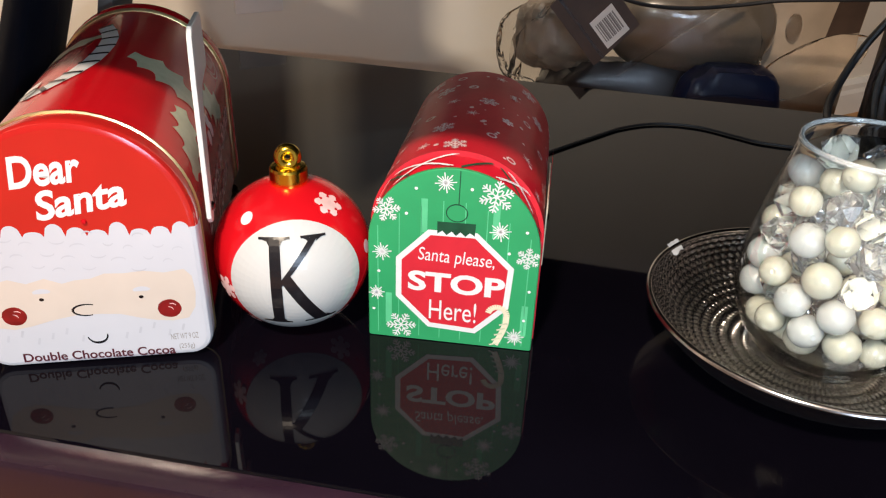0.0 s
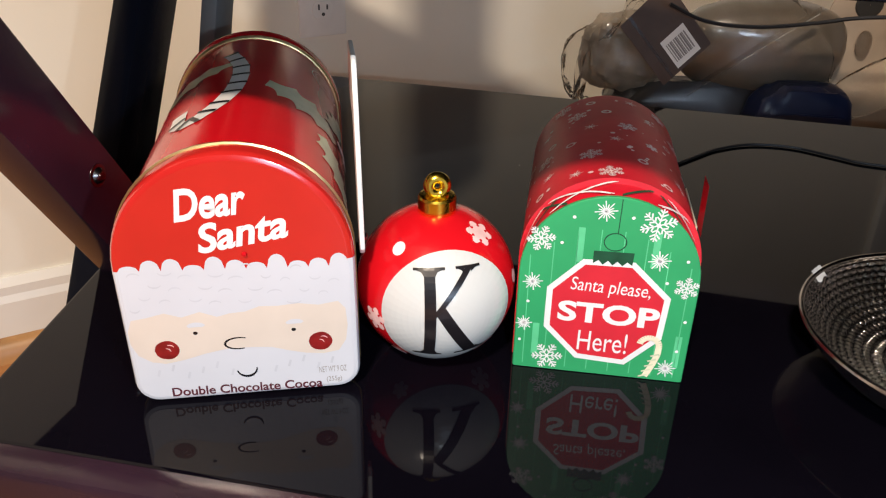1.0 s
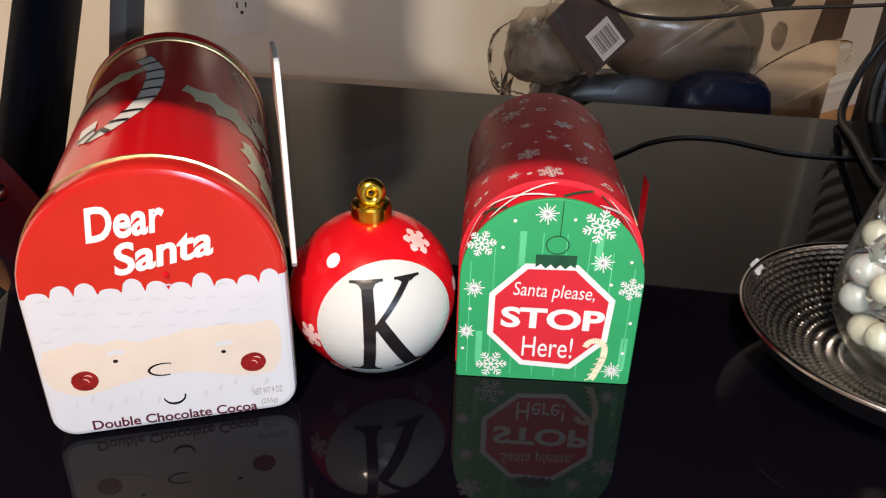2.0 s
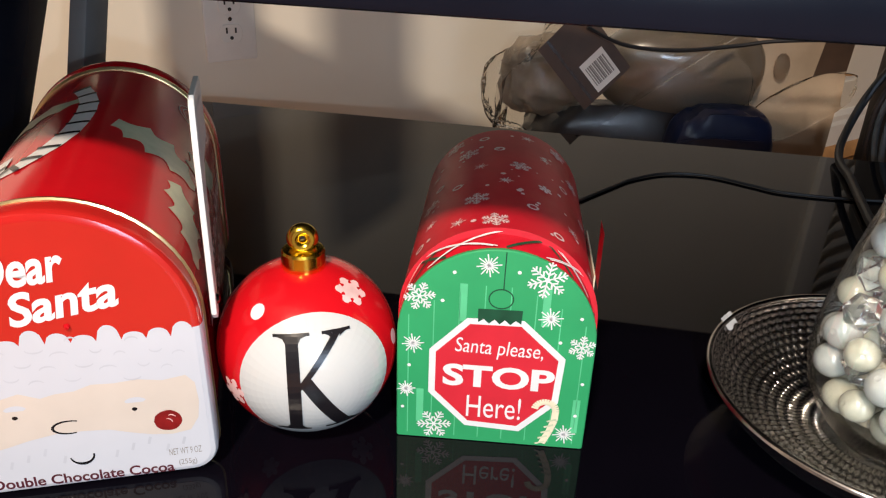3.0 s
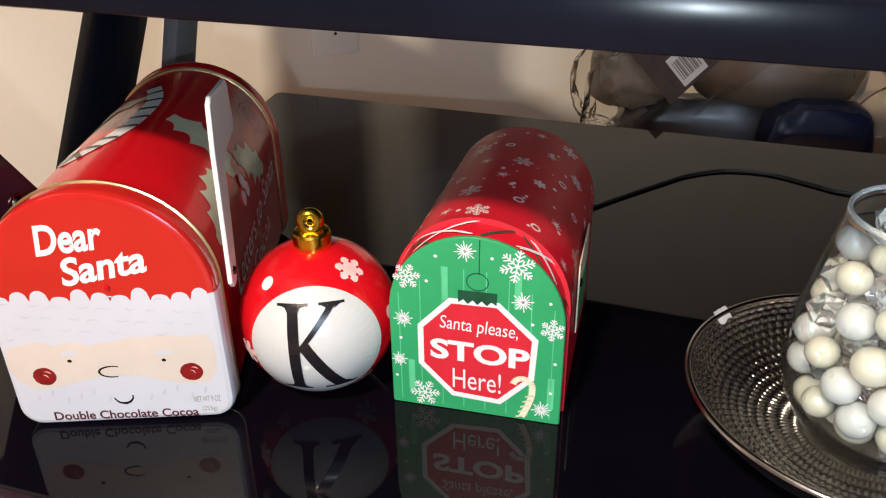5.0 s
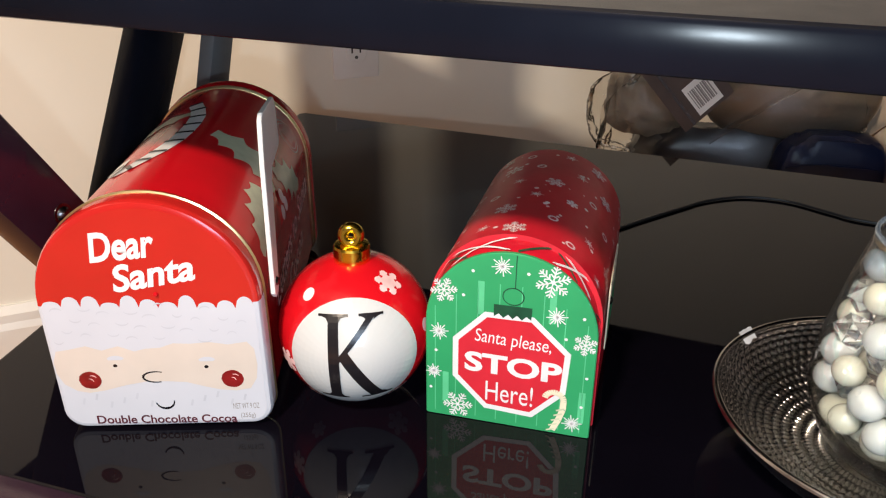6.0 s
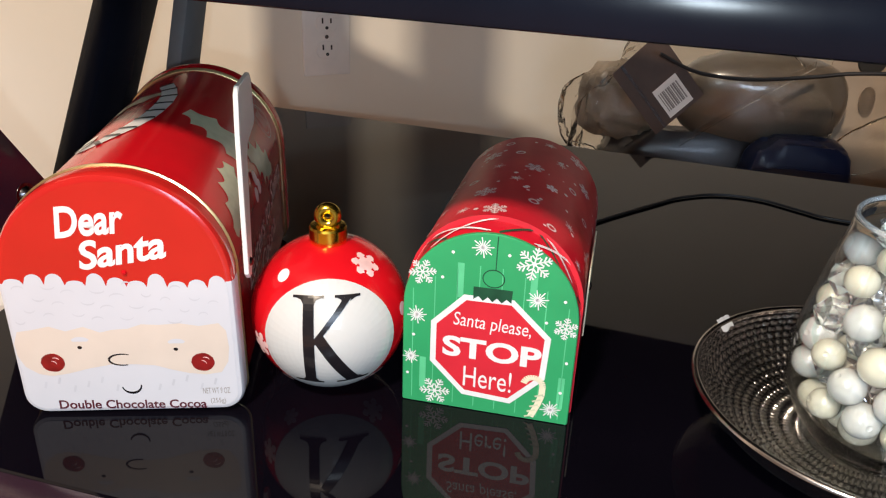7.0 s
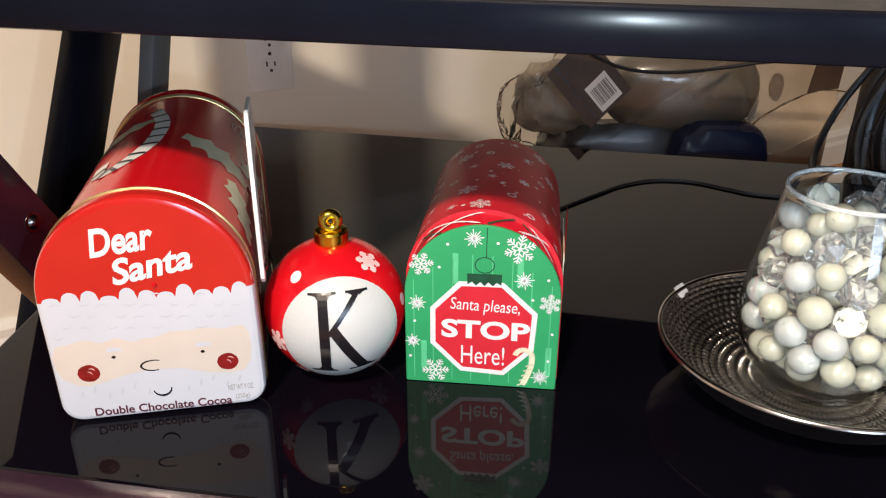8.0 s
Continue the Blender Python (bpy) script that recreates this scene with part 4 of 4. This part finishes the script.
# ---------------------------------------------------------------- wall outlet
out = thing("wall_outlet", room @ pose(0.374, WALL_Q, 0.041), "white duplex power outlet with a plain cover plate", "outlet")
part("cover_plate", box(-0.0365, 0.0365, -0.006, 0.0, -0.058, 0.058, 0.0025, 3), PLASTIC_WHITE, out)
for zc in (-0.0195, 0.0195):
    rec = part("receptacle", loft([[(x * k, y, zc + z * k) for x, z in [(0.0165 * math.cos(t), max(-0.0125, min(0.0125, 0.0165 * math.sin(t)))) for t in [2 * math.pi * i / 32 for i in range(32)]]] for y, k in ((-0.0055, 1.0), (-0.0072, 1.0), (-0.0078, 0.96))]), PLASTIC_WHITE, out)
    part("slot", box(-0.0076, -0.0052, -0.0084, -0.0076, zc + 0.0005, zc + 0.0085), DARK_SLOT, rec)
    part("slot", box(0.0052, 0.0076, -0.0084, -0.0076, zc + 0.0005, zc + 0.0075), DARK_SLOT, rec)
    part("slot", lathe([(0.0002, 0.0008), (0.0025, 0.0008), (0.0025, 0.0)], 14), DARK_SLOT, rec, "", pose(0, -0.0077, zc - 0.0060, 90, 0, 0))
part("screw", lathe([(0.0002, 0.0012), (0.0022, 0.0008), (0.0030, 0.0)], 14), STEEL, out, "", pose(0, -0.006, 0, 90, 0, 0))

# ---------------------------------------------------------------- packed goods behind the table
BAG_Y = 1.196


def lump(rx, ry, rz, seed, rough, freq, seg=48, sq=1.0):
    """A soft packed form: a squared ball pushed in and out by noise."""
    bm = bmesh.new()
    bmesh.ops.create_uvsphere(bm, u_segments=seg, v_segments=seg // 2, radius=1)
    for v in bm.verts:
        c = Vector([math.copysign(abs(k) ** sq, k) for k in v.co])
        n = noise.fractal(v.co * freq + Vector((seed, seed * 2, 0)), 1.0, 2.0, 4)
        v.co = Vector((c.x * rx, c.y * ry, c.z * rz)) * (1 + rough * n)
    return bm


bag = thing("plastic_bag", pose(0.281, BAG_Y, FLOOR_Z), "clear plastic shopping bag of packed goods on the floor", "bag")
part("film", lump(0.190, 0.075, 0.252, 3.1, 0.10, 2.2, 130, 0.75), FILM, bag, "crinkled clear plastic film", pose(0.0, 0, 0.256)).visible_shadow = False
part("film_tail", lump(0.066, 0.04, 0.056, 5.5, 0.10, 1.7, 64, 0.8), FILM, bag, "", pose(-0.14, 0.0, 0.386)).visible_shadow = False
part("film_tail", lump(0.085, 0.02, 0.035, 7.5, 0.08, 1.4, 40, 0.9), FILM, bag, "", pose(0.26, 0.0, 0.366, 0, -28, 0)).visible_shadow = False
tagged(part("grey_roll", lump(0.120, 0.050, 0.066, 1.4, 0.04, 1.2, 48, 0.8), GREY_CLOTH, None, "", pose(0.356, BAG_Y + 0.005, -0.007)), "grey rolled pad packed in the clear bag", "pad")
tagged(part("dark_pad", lump(0.185, 0.060, 0.185, 2.2, 0.10, 2.0, 48, 0.6), CHARCOAL, None, "", pose(0.297, BAG_Y + 0.01, -0.242)), "charcoal folded pad packed in the clear bag", "pad")
tagged(part("grey_bundle", lump(0.060, 0.036, 0.054, 6.2, 0.15, 2.2, 64, 0.8), TAUPE, None, "", pose(0.167, BAG_Y + 0.01, -0.021)), "wrinkled grey bundle packed in the clear bag", "pad")
navy = lump(0.078, 0.034, 0.190, 4.1, 0.05, 2.2, 48, 0.45)
navy_pack = tagged(part("navy_pack", navy, NAVY, None, "", pose(0.405, BAG_Y - 0.055, FLOOR_Z + 0.188, 0, 0, 4)), "soft navy plastic pack standing on the floor", "pack")
part("seam", tube([(-0.066, -0.026, 0.150), (-0.03, -0.033, 0.158), (0.01, -0.034, 0.156), (0.066, -0.026, 0.150)], 0.0016, 6), NAVY, navy_pack)


card_c, e1, e2 = Vector((0.196, -0.110)), Vector((-0.66, 0.75)), Vector((0.68, 0.73))
hdr = thing("header_card", pose(0.030, 0.0, 0.069), "brown printed cardboard header with a barcode sticker", "packaging")


def on_card(y):
    return lambda a, b: ((card_c + e1 * a + e2 * b).x, y, (card_c + e1 * a + e2 * b).y)


def slab(u0, u1, v0, v1, y0, y1):
    f, g = on_card(y0), on_card(y1)
    return loft([[w(u0, v0), w(u1, v0), w(u1, v1), w(u0, v1)] for w in (f, g)])


part("card", slab(0.014, 0.118, -0.018, 0.062, BAG_Y - 0.085, BAG_Y - 0.083), CARDBOARD, hdr)
stk = part("sticker", slab(0.019, 0.063, 0.010, 0.048, BAG_Y - 0.0858, BAG_Y - 0.0853), STICKER, hdr, "white barcode sticker")
for k in range(11):
    part("barcode_bar", slab(0.027, 0.055, 0.014 + k * 0.0028, 0.0152 + k * 0.0028 + 0.0006 * (k % 3), BAG_Y - 0.0864, BAG_Y - 0.0860), GREY_INK, stk)
part("print_line", slab(0.014, 0.118, -0.004, 0.0, BAG_Y - 0.0856, BAG_Y - 0.0853), INK, hdr)
part("strap", loft([[(0.207 + 0.125 * f + 0.03 * f * f, BAG_Y - 0.088 - 0.006 * math.sin(math.pi * f) + dy, -0.122 + 0.115 * f + dz) for dy, dz in ((0, -0.005), (0, 0.004), (0.002, 0.004), (0.002, -0.005))] for f in [k / 10 for k in range(11)]]), FILM, hdr, "clear plastic strap")

# hanger card and brown carton beside the bag
hang = thing("hanger_card", pose(0.530, BAG_Y + 0.02, FLOOR_Z + 0.0), "translucent beige plastic hanger card leaning by the bag", "packaging")
hp = [(-0.075, 0.0), (0.07, 0.0), (0.078, 0.40), (0.085, 0.50), (0.05, 0.55), (-0.05, 0.55), (-0.078, 0.47)]
part("card", loft([[(x, y, z) for x, z in hp] for y in (0.0, 0.003)]), TAN_CARD, hang)
part("hook_hole", lathe([(0.0004, 0.002), (0.018, 0.002), (0.020, 0.0)], 24), DARK_SLOT, hang, "", pose(-0.025, -0.0005, 0.475, 90, 0, 0))
part("blister", lump(0.011, 0.008, 0.020, 2.0, 0.05, 1.0, 24), FILM, hang, "", pose(-0.022, -0.006, 0.420))
part("brown_print", loft([[(x, y, z) for x, z in ((0.03, 0.405), (0.078, 0.415), (0.083, 0.50), (0.045, 0.51))] for y in (-0.0012, -0.0004)]), CARDBOARD, hang)

# cables at the back
lead = tube([(0.490, 0.80, 0.2186), (0.462, 0.835, 0.130), (0.428, 0.845, 0.065), (0.404, 0.832, 0.022), (0.388, 0.805, 0.0046), (0.372, 0.750, 0.0042), (0.352, 0.691, 0.0042), (0.337, 0.637, 0.0042), (0.340, 0.580, 0.0042), (0.40, 0.54, 0.0042), (0.52, 0.53, 0.0042)], 0.0040, 10)
tagged(part("black_lead", lead, RUBBER), "thick black lead draped over the shelf's back edge", "cable")
thin = tube([(0.190, 1.082, 0.070), (0.228, 1.082, 0.053), (0.265, 1.081, 0.046), (0.317, 1.080, 0.045), (0.384, 1.077, 0.053), (0.429, 1.074, 0.060), (0.520, 1.065, 0.066), (0.600, 1.055, 0.072), (0.720, 1.04, 0.080)], 0.0026, 8)
tagged(part("thin_lead", thin, RUBBER), "thin black lead sagging behind the tabletop", "cable")
coil = thing("cable_coil", pose(0.640, 0.935, -0.010, 0, 0, -14), "coiled blue-grey network cable hanging behind the table", "cable")
for k in range(7):
    rr, q0 = 0.078 + 0.009 * k, random.Random(k)
    part("turn", tube([((rr + q0.uniform(-0.004, 0.004)) * math.cos(a), q0.uniform(-0.012, 0.012), (rr * 1.25 + q0.uniform(-0.004, 0.004)) * math.sin(a)) for a in [2 * math.pi * i / 12 for i in range(12)]], 0.0034, 8, True), RUBBER if k % 3 == 0 else BLUE_CABLE, coil)
tagged(part("black_case", lump(0.11, 0.06, 0.333, 4.4, 0.05, 1.5, 40, 0.55), RUBBER, None, "", pose(0.656, 1.012, FLOOR_Z + 0.325)), "soft black case standing behind the table", "case")

# ---------------------------------------------------------------- on the tabletop: two unseen boxes, added only to shade the wall
for u0, u1 in ((-0.556, -0.470), (-0.401, -0.313)):
    blocker = thing("speaker_box", pose(0, 0, 0, 0, 0, TABLE_TURN), "unseen black box added on the tabletop to shade the wall", "speaker", "speakers")
    part("shade_body", box(u0, u1, 0.70, 0.79, 0.2410, 0.62, 0.004, 2), LACQUER, blocker)
    part("shade_front", box(u0 + 0.005, u1 - 0.005, 0.6975, 0.7005, 0.26, 0.60, 0.001, 1), CHARCOAL, blocker)

# ---------------------------------------------------------------- on the floor under the shelf
sheet = box(-0.06, 0.06, -0.09, 0.09, 0.0, 0.0015)
for v in sheet.verts:
    v.co.z += 0.004 * (v.co.x / 0.06) ** 2
tagged(part("paper_sheet", sheet, STICKER, None, "", pose(-0.30, 0.68, FLOOR_Z + 0.0005, 0, 0, 20)), "white paper sheet lying on the floor", "paper")
tagged(part("black_pouch", lump(0.06, 0.09, 0.03, 8.1, 0.06, 1.2, 32, 0.6), RUBBER, None, "", pose(-0.41, 0.74, FLOOR_Z + 0.028, 0, 0, 30)), "flat black pouch lying on the floor", "pouch")

# ---------------------------------------------------------------- floor strips
strip = box(-0.0372, 0.0372, -0.40, 0.40, -0.012, 0.0, 0.0012, 1)
first = part("floor_strip", strip, OAK, floor, "", pose(0, 0, 0), False)
rows = []
for i in range(26):
    for k in range(4):
        rows.append((-1.35 + 0.075 * i, -1.15 + 0.802 * k + (0.37 if i % 2 else 0.0) + 0.06 * ((i * 5) % 4)))
for n, (p, q) in enumerate(rows):
    ob = first if n == 0 else new("floor_strip", first.data)
    ob.parent = floor
    ob.matrix_basis = pose(p, min(q, WALL_Q - 0.42), FLOOR_Z + 0.0001 * (n % 3))
